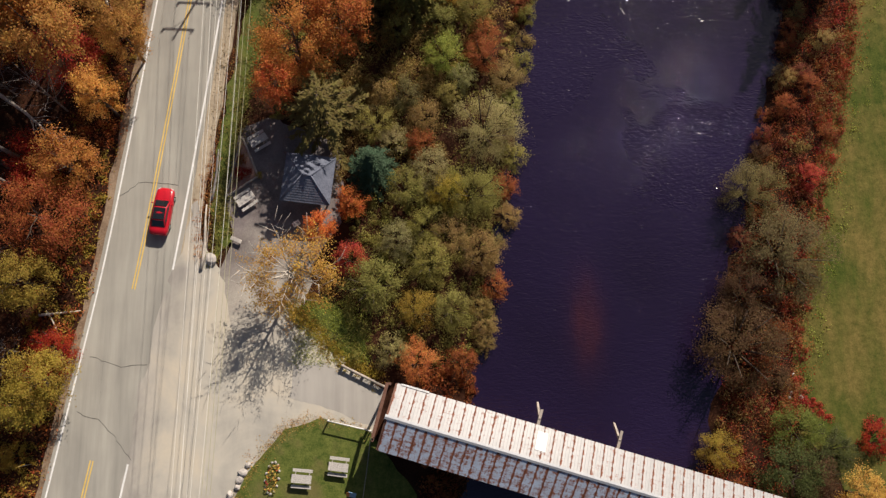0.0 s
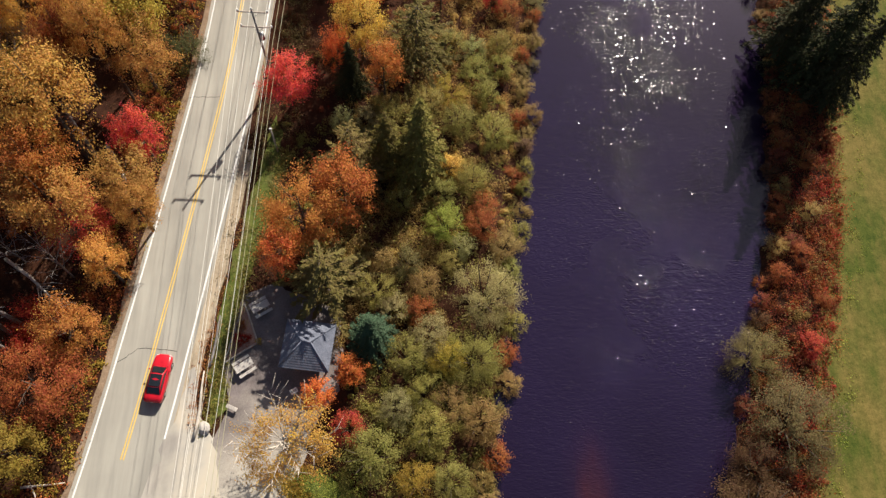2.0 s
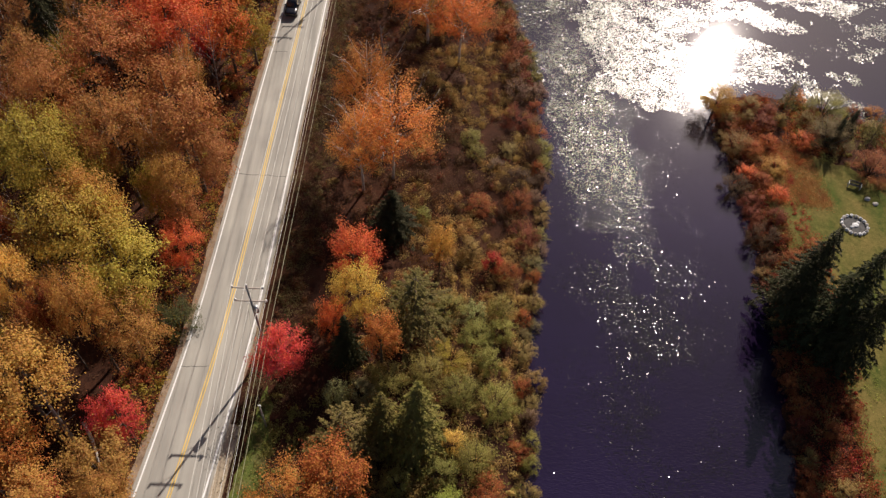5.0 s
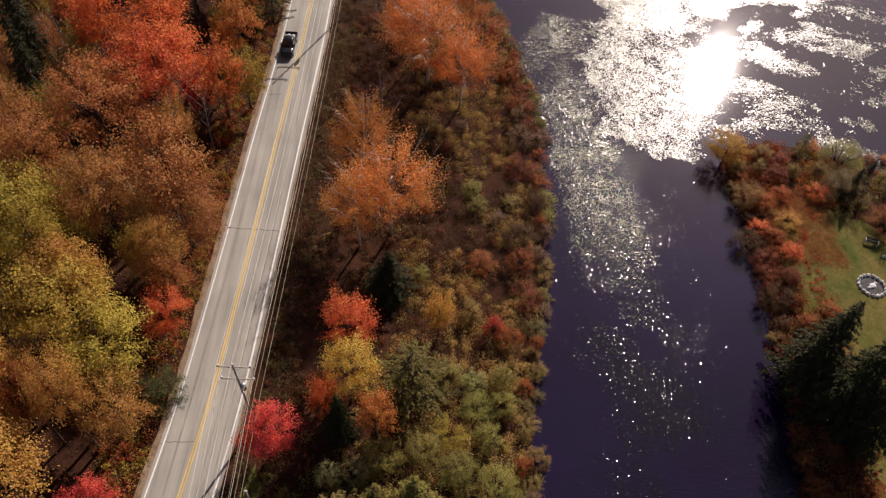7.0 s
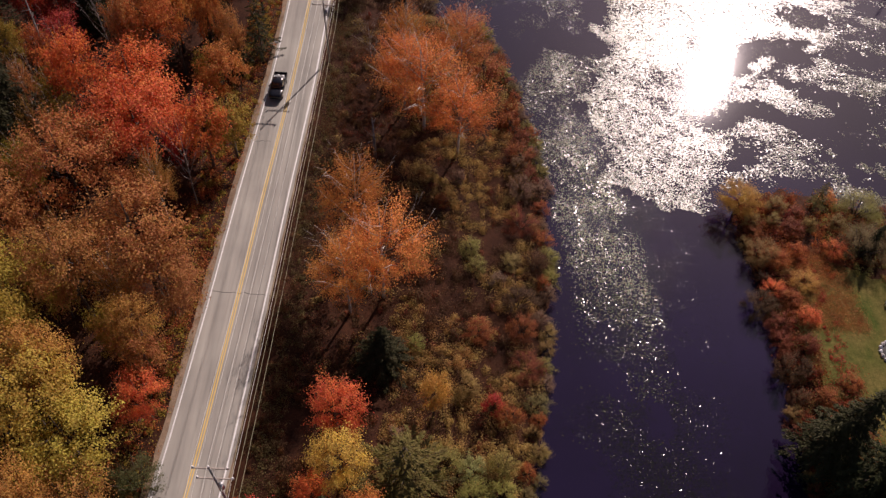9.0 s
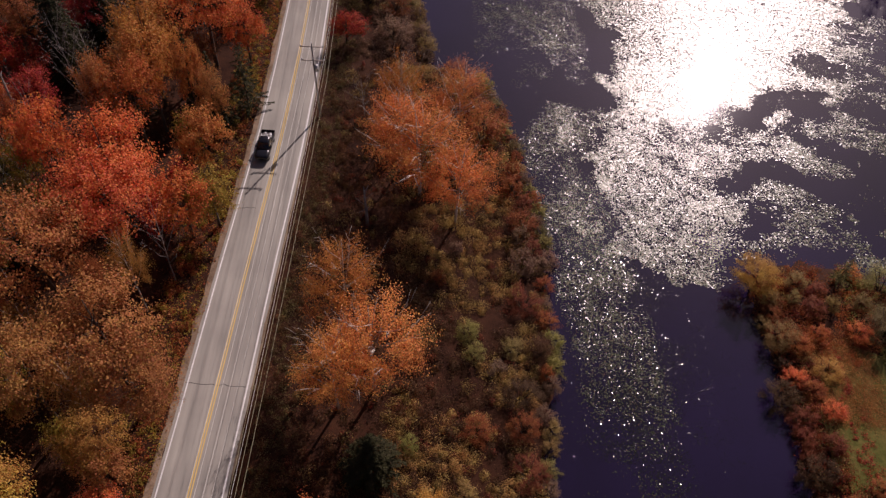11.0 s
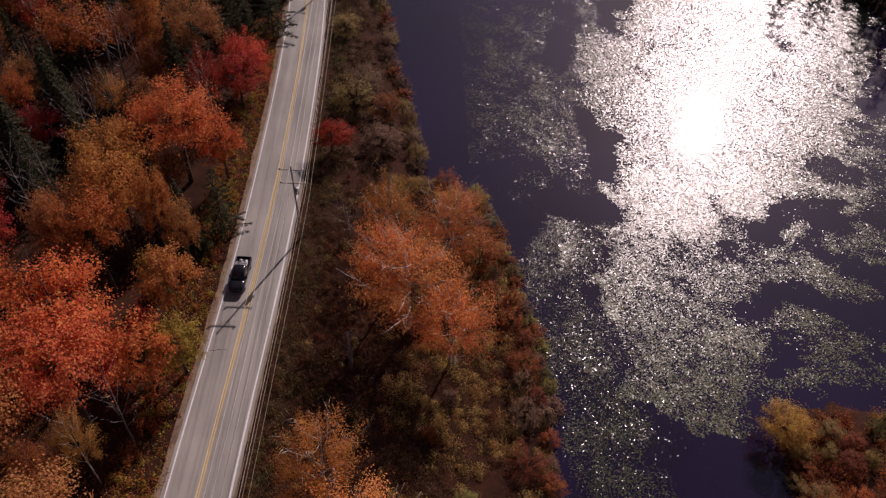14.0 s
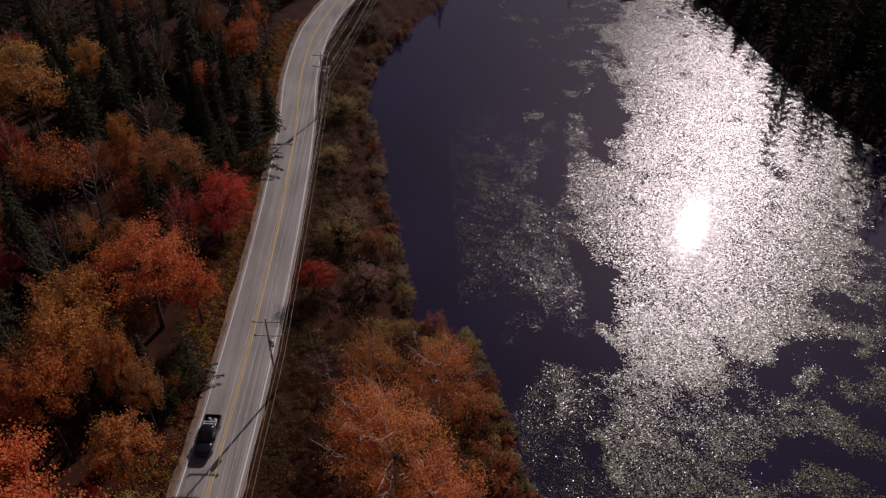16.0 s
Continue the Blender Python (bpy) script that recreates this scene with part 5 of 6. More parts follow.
def clear_water(x, y):
    """Openings in the mat."""
    k = np.zeros_like(x)
    for cx, cy, rx, ry, turn, w in ((30, 134, 5.5, 2.6, -8, 0.9), (33.5, 148, 1.8, 9, 8, 0.9), (45.5, 126, 6, 3.0, 12, 0.42), (45.5, 198, 4.0, 14, -12, 0.9), (55, 112, 4, 2.5, 20, 0.4), (31, 178, 2.2, 12, -10, 0.8), (52, 118, 3, 5, 20, 0.3)):
        k = np.maximum(k, w * patch(x, y, cx, cy, rx, ry, turn, 0.5))
    return k


def cover(base, rag, sharp=1.7):
    return np.clip(0.5 + (base - 0.5 + 0.5 * rag) * sharp, 0, 1)


def south_edge(x, y):
    """1 north of the sharp southern edge of the mat, 0 on the open river."""
    edge = np.interp(x, [28, 32, 34.5, 38, 44, 46, 49, 54, 60, 66, 75], [101, 100.5, 99, 96.6, 96.8, 104, 107, 106, 101, 97, 92])
    return np.clip((y - edge - 1.1 * ragged(x, y, 21, 2.6)) / 0.9 + 0.5, 0, 1)


def mat_density(x, y):
    """The solid mat over the open pond, thinner towards its edges."""
    left = np.interp(y, [96, 100, 112, 124, 132, 154, 165, 186, 204, 215, 244, 265], [31, 30, 31, 33, 36, 36, 37, 38, 50, 51, 53, 62])
    right = np.interp(y, [97, 104, 112, 120, 132, 137, 153, 168, 180, 200], [40, 43, 46, 48, 52, 62, 75, 85, 90, 110])
    base = between(0, 60, x - left, 9) * between(-90, 0, x - right, 9) * between(129, 268, y, 9)
    core = 0.6 + 0.4 * between(7, 90, x - left, 12) * between(130, 245, y, 30)
    return cover(base - clear_water(x, y), ragged(x, y, 3, 5.0)) * core * south_edge(x, y)


def south_density(x, y):
    """The thinner southern end of the mat, of smaller leaves."""
    left = np.interp(y, [96, 100, 112, 124, 132, 150], [31, 30, 30, 31, 33, 36])
    right = np.interp(y, [97, 104, 112, 120, 132, 150], [45, 46, 48, 50, 54, 66])
    base = between(0, 60, x - left, 7) * between(-90, 0, x - right, 7) * between(92, 142, y, 7)
    return cover(base - clear_water(x, y), ragged(x, y, 3, 5.0)) * (0.66 + 0.42 * value_noise(x + 0.5 * y, y - 0.2 * x, 1.1, 5)) * south_edge(x, y)


def drift_density(x, y):
    """Looser drifts to the west, south and east, thinning out into clear water."""
    west = np.interp(y, [78, 90, 99, 108, 118, 125, 131], [22, 21, 20.5, 19, 16, 19, 22])
    base = 0.76 * between(0, 10.6, x - west, 3) * between(77, 135, y, 9)
    base = np.maximum(base, 0.36 * between(1, 10, x - west, 3) * between(66, 84, y, 8))
    for cx, cy, rx, ry, turn, k in ((38, 180, 4, 27, -6, 0.62), (28, 162, 6.5, 26, -6, 0.74), (28, 142, 5, 4, 0, 0.6), (20, 168, 10, 28, 0, 0.54), (70, 138, 11, 24, 0, 0.20), (80, 150, 10, 28, 0, 0.18), (18, 144, 5, 10, 0, 0.22), (25.5, 76, 5, 16, 0, 0.22)):
        base = np.maximum(base, k * patch(x, y, cx, cy, rx, ry, turn, 0.7))
    d = cover(base - clear_water(x, y), 0.75 * ragged(x, y, 11, 3.6), 1.5)
    d = d * np.clip(base * 2.2, 0, 1)
    streak = 0.72 + 0.5 * value_noise(x + 0.5 * y, y - 0.2 * x, 1.1, 5)
    return np.clip(d * streak * 0.8, 0, 1) * between(60, 215, y, 10)


def east_density(x, y):
    """Streaks of wet leaves east of the mat, round the point of land."""
    base = np.zeros_like(x)
    for cx, cy, rx, ry, turn, k in ((58, 114, 13, 10, 18, 0.54), (57, 105, 10, 3.2, 4, 0.64), (72, 126, 14, 12, 25, 0.38), (66, 98.5, 9, 3, -22, 0.60), (80, 146, 11, 20, 0, 0.28)):
        base = np.maximum(base, k * patch(x, y, cx, cy, rx, ry, turn, 0.6))
    streak = ragged(0.55 * (x - 0.55 * y), y + 0.3 * x, 17, 4.2)
    return np.clip(0.5 + (base - 0.5 + 0.55 * streak) * 2.6, 0, 1) * np.clip(base * 3, 0, 1) * 0.85


def glint_density(x, y):
    c = np.interp(y, [20, 45, 70, 95, 120], [27, 28.5, 28.5, 28, 27])
    thick = np.interp(y, [20, 32, 42, 52, 64, 75, 88, 98, 110, 120], [0.04, 0.18, 0.44, 0.66, 0.70, 0.6, 0.55, 0.5, 0.2, 0.0])
    return np.exp(-((x - c) / 6.8) ** 2) * thick * np.clip(0.35 + 0.9 * ragged(x, y, 9, 5.0), 0, 1)


pad_field("lily_pads", 800000, mat_density, "dense mat of small glossy floating lily pads", (0.12, 0.19), 0.06, (28, 118, 92, 280), "flatpad", 3)
pad_field("lily_pads", 230000, south_density, "thinner southern end of the lily pad mat", (0.08, 0.135), 0.06, (24, 80, 90, 150), "flatpad", 3)
pad_field("lily_pads", 980000, drift_density, "loose drifts of small floating lily pads", (0.05, 0.095), 0.092, (12, 92, 60, 215), "pad", 3)
pad_field("lily_pads", 180000, east_density, "streaks of wet lily pads round the point of land", (0.09, 0.155), 0.06, (44, 100, 92, 176), "flatpad", 3)
# Added flakes, not leaves: tilted to flash like sun on the ripples.
pad_field("lily_pads", 470000, glint_density, "scattered glossy flakes standing in for sun glints on river ripples", (0.038, 0.07), 0.108, (14, 44, 18, 120), "glint", 3)


# ---- covered bridge ----
def covered_bridge():
    br = root("covered_bridge", -2.0, -1.25, 0, -17.2, "long covered wooden bridge with a rusty sheet-metal roof over the river", "bridge")
    length, half, eave, ridge = 41.0, 3.05, 4.75, 5.95
    slope = math.hypot(half, ridge - eave)
    tilt = math.degrees(math.atan2(ridge - eave, half))
    boxed("deck", (length, 5.0, 0.35), (length / 2, 0, 0.02), MAT["brownwood"], br, label="plank deck")
    for s in (-1, 1):
        bm = bmesh.new()
        box(bm, (length - 0.8, 0.08, 3.9), (length / 2, s * 2.55, 2.2))
        n = int(length / 0.42)
        for k in range(n):
            box(bm, (0.24, 0.05, 3.8), (0.7 + k * 0.418, s * 2.61, 2.2))
        part("side_wall", bm, MAT["brownwood"], br, "weathered board siding")
        boxed("roof_underlay", (length - 0.1, slope - 0.05, 0.1), (length / 2, s * half / 2, (eave + ridge) / 2 - 0.1), MAT["brownwood"], br, (-s * tilt, 0, 0))
        boxed("eave_board", (length - 0.05, 0.06, 0.2), (length / 2, s * (half - 0.06), eave - 0.1), MAT["brownwood"], br)
    for x in (0.25, length - 0.25):
        bm = bmesh.new()
        vs = [bm.verts.new(p) for p in ((x, -2.75, 3.5), (x, 2.75, 3.5), (x, 2.75, eave), (x, 0, ridge - 0.15), (x, -2.75, eave))]
        f = bm.faces.new(vs)
        r = bmesh.ops.extrude_face_region(bm, geom=[f])
        for v in r["geom"]:
            if isinstance(v, bmesh.types.BMVert):
                v.co.x += 0.1
        part("gable", bm, MAT["brownwood"], br, "boarded gable over the portal")
    boxed("portal_beam", (0.32, 5.0, 0.28), (-0.62, 0.35, 4.1), MAT["brownwood"], br, (0, 0, 1.5), 0.02, "reddish timber beam across the portal")
    for s in (-1, 1):
        boxed("portal_post", (0.25, 0.25, 4.0), (-0.5, s * 2.6 + 0.2, 2.0), MAT["brownwood"], br)
    width = 0.93
    count = int(length / width)
    # one sheet: flat tray with a raised seam along one edge
    sheets = {}
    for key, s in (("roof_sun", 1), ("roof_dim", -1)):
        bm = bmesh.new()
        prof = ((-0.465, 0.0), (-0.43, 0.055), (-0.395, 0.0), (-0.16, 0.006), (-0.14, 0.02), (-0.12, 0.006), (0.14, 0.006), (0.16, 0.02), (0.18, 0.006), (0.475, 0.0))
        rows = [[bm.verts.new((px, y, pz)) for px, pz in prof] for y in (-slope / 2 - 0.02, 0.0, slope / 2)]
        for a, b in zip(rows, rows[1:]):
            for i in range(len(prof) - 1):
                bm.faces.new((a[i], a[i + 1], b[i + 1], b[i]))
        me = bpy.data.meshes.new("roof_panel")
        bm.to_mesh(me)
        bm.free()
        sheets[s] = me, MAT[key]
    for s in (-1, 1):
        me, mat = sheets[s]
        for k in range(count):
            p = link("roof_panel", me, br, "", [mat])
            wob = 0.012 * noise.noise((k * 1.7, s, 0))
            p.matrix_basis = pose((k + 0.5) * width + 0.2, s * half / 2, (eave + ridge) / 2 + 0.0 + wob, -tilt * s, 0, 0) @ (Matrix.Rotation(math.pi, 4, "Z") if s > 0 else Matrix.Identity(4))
    cap = bmesh.new()
    for s in (-1, 1):
        box(cap, (length, 0.22, 0.03), (length / 2, s * 0.1, ridge + 0.02), (-s * tilt, 0, 0))
    part("ridge_cap", cap, MAT["zinc"], br, "pale metal ridge cap")
    boxed("patch_panel", (0.95, 1.75, 0.02), (14.0, 1.75, 5.31), MAT["whitepaint"], br, (-tilt, 0, 0), 0.004, "clean white replacement roof sheet")
    boxed("eave_strip", (2.6, 0.16, 0.06), (1.9, 3.06, 4.83), MAT["whitepaint"], br, (0, 0, 0), 0.01, "white strip along the eave")
    for x, ln in ((13.6, 1.5), (21.2, 1.7)):
        bm = bmesh.new()
        box(bm, (0.26, ln, 0.22), (x, 3.0 + ln / 2, 3.7))
        box(bm, (0.2, 0.2, 3.6), (x, 3.0 + ln - 0.2, 2.2), (24, 0, 0))
        part("buttress", bm, MAT["greywood"], br, "outrigger timber brace")
    return br


covered_bridge()
for x, y in ((2.6, -2.9), (35.0, -12.6)):
    ab = root("abutment", x, y, -1.9, -17.2, "stacked granite bridge abutment on the bank", "abutment", "bridge abutments")
    for k in range(6):
        for j in range(3):
            st = boxed("stone_block", (1.5, 0.9, 0.58), (random.uniform(-0.08, 0.08) + (k % 2) * 0.1, -2.25 + 0.92 * k, 0.3 + 0.58 * j), MAT["stone"], ab, (0, 0, random.uniform(-3, 3)), 0.06)


# ---- pavilion ----
def pavilion():
    pv = root("pavilion", -9.5, 21.35, 0.05, -7.0, "small open pavilion with a blue-grey shingled hip roof", "pavilion")
    h, top, half = 2.45, 3.75, 2.4
    for x in (-1, 1):
        for y in (-1, 1):
            boxed("post", (0.16, 0.16, h), (x * 1.9, y * 1.9, h / 2), MAT["brownwood"], pv)
    for s in (-1, 1):
        boxed("beam", (4.1, 0.14, 0.2), (0, s * 1.9, h - 0.1), MAT["brownwood"], pv)
        boxed("beam", (0.14, 3.7, 0.2), (s * 1.9, 0, h - 0.1), MAT["brownwood"], pv)
    bm = bmesh.new()
    base = [bm.verts.new((x * half, y * half, h)) for x, y in ((-1, -1), (1, -1), (1, 1), (-1, 1))]
    r = [bm.verts.new((-0.45, 0, top - 0.04)), bm.verts.new((0.45, 0, top - 0.04))]
    bm.faces.new((base[0], base[1], r[1], r[0]))
    bm.faces.new((base[2], base[3], r[0], r[1]))
    bm.faces.new((base[1], base[2], r[1]))
    bm.faces.new((base[3], base[0], r[0]))
    bm.faces.new(base[::-1])
    roof = part("roof", bm, MAT["shingle"], pv, "blue-grey shingled hip roof")
    # courses of shingles: each a thin wedge that follows its slope
    for side in range(4):
        long_side = side % 2 == 0
        turn = 90 * side
        run = half if long_side else half - 0.45
        for c in range(11):
            t0, t1 = c / 11, (c + 1) / 11
            y0, y1 = -half + t0 * (half if long_side else half - 0.45), -half + t1 * (half if long_side else half - 0.45)
            inner = 0.45 if long_side else 0.0
            w0, w1 = half + (inner - half) * t0, half + (inner - half) * t1
            z0, z1 = h + (top - h) * t0, h + (top - h) * t1
            n = max(2, int(2 * w0 / 0.34))
            bm = bmesh.new()
            for k in range(n):
                g = 0.012
                a, b = -w0 + 2 * w0 * k / n + g, -w0 + 2 * w0 * (k + 1) / n - g
                c0, d0 = max(-w1, a), min(w1, b)
                if d0 - c0 < 0.03:
                    continue
                lift = 0.03 + 0.012 * noise.noise((k * 3.3, c * 2.1, side))
                q = [(a, y0 - 0.03, z0 + lift), (b, y0 - 0.03, z0 + lift), (d0, y1, z1 + 0.012), (c0, y1, z1 + 0.012), (a, y0 - 0.03, z0), (b, y0 - 0.03, z0)]
                v = [bm.verts.new(p) for p in q]
                bm.faces.new(v[:4])
                bm.faces.new((v[4], v[5], v[1], v[0]))
            if bm.faces:
                cs = part("shingle_course", bm, MAT["shingle"], roof)
                cs.matrix_basis = pose(0, 0, 0, 0, 0, turn)
            else:
                bm.free()
    hips = [((x * half, y * half, h + 0.05), (0.45 * x, 0, top + 0.02)) for x in (-1, 1) for y in (-1, 1)] + [((-0.45, 0, top + 0.02), (0.45, 0, top + 0.02))]
    for a, b in hips:
        tube("hip_cap", [a, b], 0.06, MAT["shingle"], roof, "", 5)
    return pv


pavilion()


# ---- yard things ----
def picnic_table(x, y, turn, label="weathered grey wooden picnic table", ground=0.045):
    tb = root("picnic_table", x, y, ground, turn, label, "picnic table", "picnic tables")
    for k in range(5):
        boxed("top_plank", (1.85, 0.145, 0.04), (0, -0.31 + 0.155 * k, 0.75), MAT["table"], tb, (0, 0, random.uniform(-0.4, 0.4)), 0.008)
    for s in (-1, 1):
        for k in (0, 1):
            boxed("seat_plank", (1.85, 0.14, 0.04), (0, s * (0.66 + 0.15 * k), 0.45), MAT["table"], tb, (0, 0, random.uniform(-0.4, 0.4)), 0.008)
        boxed("seat_beam", (0.05, 1.6, 0.09), (s * 0.65, 0, 0.40), MAT["table"], tb)
        for t in (-1, 1):
            boxed("leg", (0.05, 0.09, 0.88), (s * 0.65, t * 0.36, 0.37), MAT["table"], tb, (t * 32, 0, 0))
    return tb


picnic_table(-14.75, 25.9, 32, "weathered grey wooden picnic table on gravel by the planting bed")
picnic_table(-15.85, 19.8, 35, "weathered grey wooden picnic table on gravel by the timber edging")
picnic_table(-9.9, -7.0, -6, "pale weathered picnic table on the lawn")
picnic_table(-6.5, -6.0, -8, "pale weathered picnic table on the lawn")

bed = root("planting_bed", -16.4, 22.9, 0.0, 0, "triangular timber-edged planting bed with brown withered plants", "planting bed")
corners = [(-1.5, -2.7), (1.6, -0.6), (-0.1, 3.6)]
for i in range(3):
    a, b = Vector((*corners[i], 0.14)), Vector((*corners[(i + 1) % 3], 0.14))
    d = b - a
    boxed("edging_timber", (d.length, 0.16, 0.24), tuple((a + b) / 2), MAT["greywood"], bed, (0, 0, math.degrees(math.atan2(d.y, d.x))), 0.02)
bm = bmesh.new()
bm.faces.new([bm.verts.new((*c, 0.10)) for c in corners])
part("bed_soil", bm, MAT["mulch"], bed, "pinkish bark mulch")
tree("shrub", "darkred", -16.3, 22.6, 1.3, 0.95)
tree("shrub", "brown", -16.5, 24.0, 0.9, 0.6)
tree("shrub", "yellowolive", -14.7, 22.4, 0.8, 0.4)

bench = root("bench", -16.7, 15.75, 0.045, -24, "short pale concrete bench at the edge of the gravel", "bench")
boxed("seat", (1.15, 0.38, 0.09), (0, 0, 0.42), MAT["stone"], bench, bevel=0.02)
for s in (-1, 1):
    boxed("leg", (0.14, 0.32, 0.38), (s * 0.4, 0, 0.19), MAT["stone"], bench, bevel=0.02)

panel = root("information_panel", -10.8, 17.25, 0.045, 32, "small white information panel on two short posts", "sign")
boxed("board", (0.72, 0.5, 0.03), (0, 0, 0.85), MAT["whitepaint"], panel, (28, 0, 0))
for s in (-1, 0, 1):
    boxed("text_bar", (0.16, 0.2, 0.006), (s * 0.2, 0.0, 0.873), MAT["steel"], panel, (28, 0, 0), 0, "unreadable grey print")
for s in (-1, 1):
    boxed("post", (0.06, 0.06, 0.85), (s * 0.25, 0, 0.42), MAT["steel"], panel)


def boulder(x, y, size, seed, label="rough pale granite boulder", turn=0.0, group="boulders", mat="stone", z=None, name="boulder"):
    ob = link(name, stone_mesh(name, seed, size), None, "", [MAT[mat]])
    ob.matrix_world = pose(x, y, (land_z(x, y) if z is None else z) + 0.16 * size[2], 0, 0, turn)
    return tagged(ob, label, "boulder", group)


boulder(-19.15, 13.9, (1.0, 1.5, 0.9), 4, "large pale boulder at the end of the grass verge", 20)
for i in range(8):
    t = i / 7
    boulder(-15.1 - 2.3 * t + random.uniform(-0.2, 0.2), -5.7 - 4.6 * t, (random.uniform(0.5, 0.95), random.uniform(0.5, 0.85), random.uniform(0.4, 0.6)), 10 + i, "border stone along the edge of the lawn", random.uniform(0, 180), "border stones")
for i in range(4):
    boulder(37.6 + random.uniform(-1.2, 1.4), 0.8 + random.uniform(-1.8, 1.6), (random.uniform(0.35, 0.65), random.uniform(0.3, 0.55), 0.35), 30 + i, "pale rock on the river bank", random.uniform(0, 180), "bank rocks")


def log(x0, y0, x1, y1, r, label, mat="birch", lift=0.0):
    pts = []
    for k in range(6):
        t = k / 5
        x, y = x0 + (x1 - x0) * t, y0 + (y1 - y0) * t
        pts.append((x + 0.12 * math.sin(5 * t), y, land_z(x, y) + r + lift * t + 0.02))
    return tagged(tube("fallen_log", pts, [r, r * 0.95, r * 0.85, r * 0.75, r * 0.6, r * 0.4], MAT[mat], None, "", 7), label, "log", "fallen logs")


log(-20.05, 12.9, -19.65, 19.4, 0.17, "bleached driftwood log lying along the road shoulder")
log(-19.3, 19.8, -18.6, 27.0, 0.14, "grey log lying along the road shoulder", "wood")
log(-35.2, 8.6, -31.2, 9.0, 0.13, "fallen white birch log among red brush")
log(-34.6, 9.0, -33.0, 6.4, 0.09, "fallen white birch branch among red brush")
def fallen_birch(x, y, turn, length, label):
    """A whole birch lying on the slope, with a fan of bare twigs at its top."""
    ob = root("fallen_tree", x, y, land_z(x, y) + 0.25, turn, label, "fallen tree")
    tube("trunk", [(0, 0, 0.1), (length * 0.4, 0.15, 0.5), (length * 0.75, -0.1, 0.7), (length, 0.2, 0.5)], [0.2, 0.16, 0.1, 0.04], MAT["birch"], ob, "", 7)
    for k in range(26):
        t = 0.5 + 0.5 * k / 26
        a = (1 if k % 2 else -1) * rng.uniform(0.25, 0.8)
        ln = length * 0.42 * rng.uniform(0.5, 1.0) * (1.35 - t)
        s = Vector((length * t, 0.05, 0.55))
        e = s + Vector((math.cos(a) * ln, math.sin(a) * ln, rng.uniform(0.1, 1.4)))
        tube("twig", [s, s.lerp(e, 0.5) + Vector((0, 0.08 * ln * (1 if k % 2 else -1), 0)), e], [0.04, 0.025, 0.008], MAT["birch"], ob, "", 4)
    return ob


def snag(x, y, h, lean, label):
    """A dead standing trunk with broken stubs."""
    ob = root("dead_tree", x, y, land_z(x, y) - 0.1, float(rng.uniform(0, 360)), label, "tree")
    tube("trunk", [(0, 0, -0.2), (lean * 0.3, 0, h * 0.4), (lean, 0.1, h)], [0.24, 0.19, 0.07], MAT["deadwood"], ob, "", 7)
    for k in range(7):
        z = h * (0.35 + 0.09 * k)
        a = rng.uniform(0, 2 * math.pi)
        ln = rng.uniform(0.5, 1.6)
        s = Vector((lean * z / h, 0, z))
        tube("branch_stub", [s, s + Vector((math.cos(a) * ln, math.sin(a) * ln, 0.3 * ln))], [0.06, 0.02], MAT["deadwood"], ob, "", 5)
    return ob


fallen_birch(-41.0, 31.0, -37, 9.5, "fallen white birch with a fan of bare twigs among autumn trees")
for x, y, h in ((-37.6, 23.9, 12), (-39.2, 23.3, 11), (-37.5, 20.8, 13), (-33.5, 42.6, 11), (-52.0, 118.0, 14), (-45.5, 158.0, 12), (-4.0, 104.5, 7)):
    snag(x, y, h, 0.5, "dead grey standing trunk with broken branch stubs")
log(-33.0, 44.5, -29.6, 39.4, 0.2, "fallen pale trunk between autumn trees", lift=0.8)
log(-30.8, 56.0, -28.6, 52.0, 0.14, "fallen grey trunk between autumn trees", lift=0.8)


def rail_fence(points, posts, height, mat, label, round_rail=0.07, rails=(0.85,), name="fence"):
    f = root(name, points[0][0], points[0][1], 0.03, 0, label, "fence")
    p0 = Vector((*points[0], 0))
    ends = [Vector((*p, 0)) - p0 for p in points]
    for a, b in zip(ends, ends[1:]):
        for z in rails:
            tube("rail", [a + Vector((0, 0, z * height)), b + Vector((0, 0, z * height))], round_rail, mat, f)
        for k in range(posts):
            q = a.lerp(b, k / (posts - 1))
            tube("post", [q + Vector((0, 0, -0.3)), q + Vector((0, 0, height))], round_rail * 1.25, mat, f)
    return f


rail_fence([(-6.2, 3.35), (-2.3, 1.35)], 5, 0.6, MAT["greywood"], "weathered timber guard rail beside the driveway", 0.13, (0.85,))
rail_fence([(-7.5, -1.75), (-3.5, -2.75)], 2, 1.0, MAT["whitepaint"], "white-painted pipe barrier beside the driveway", 0.06, (0.97,))
rail_fence([(-3.5, -3.4), (-3.9, -6.6), (-4.6, -11.5)], 3, 0.9, MAT["wood"], "thin grey wire fence at the edge of the lawn", 0.025, (0.9, 0.5))

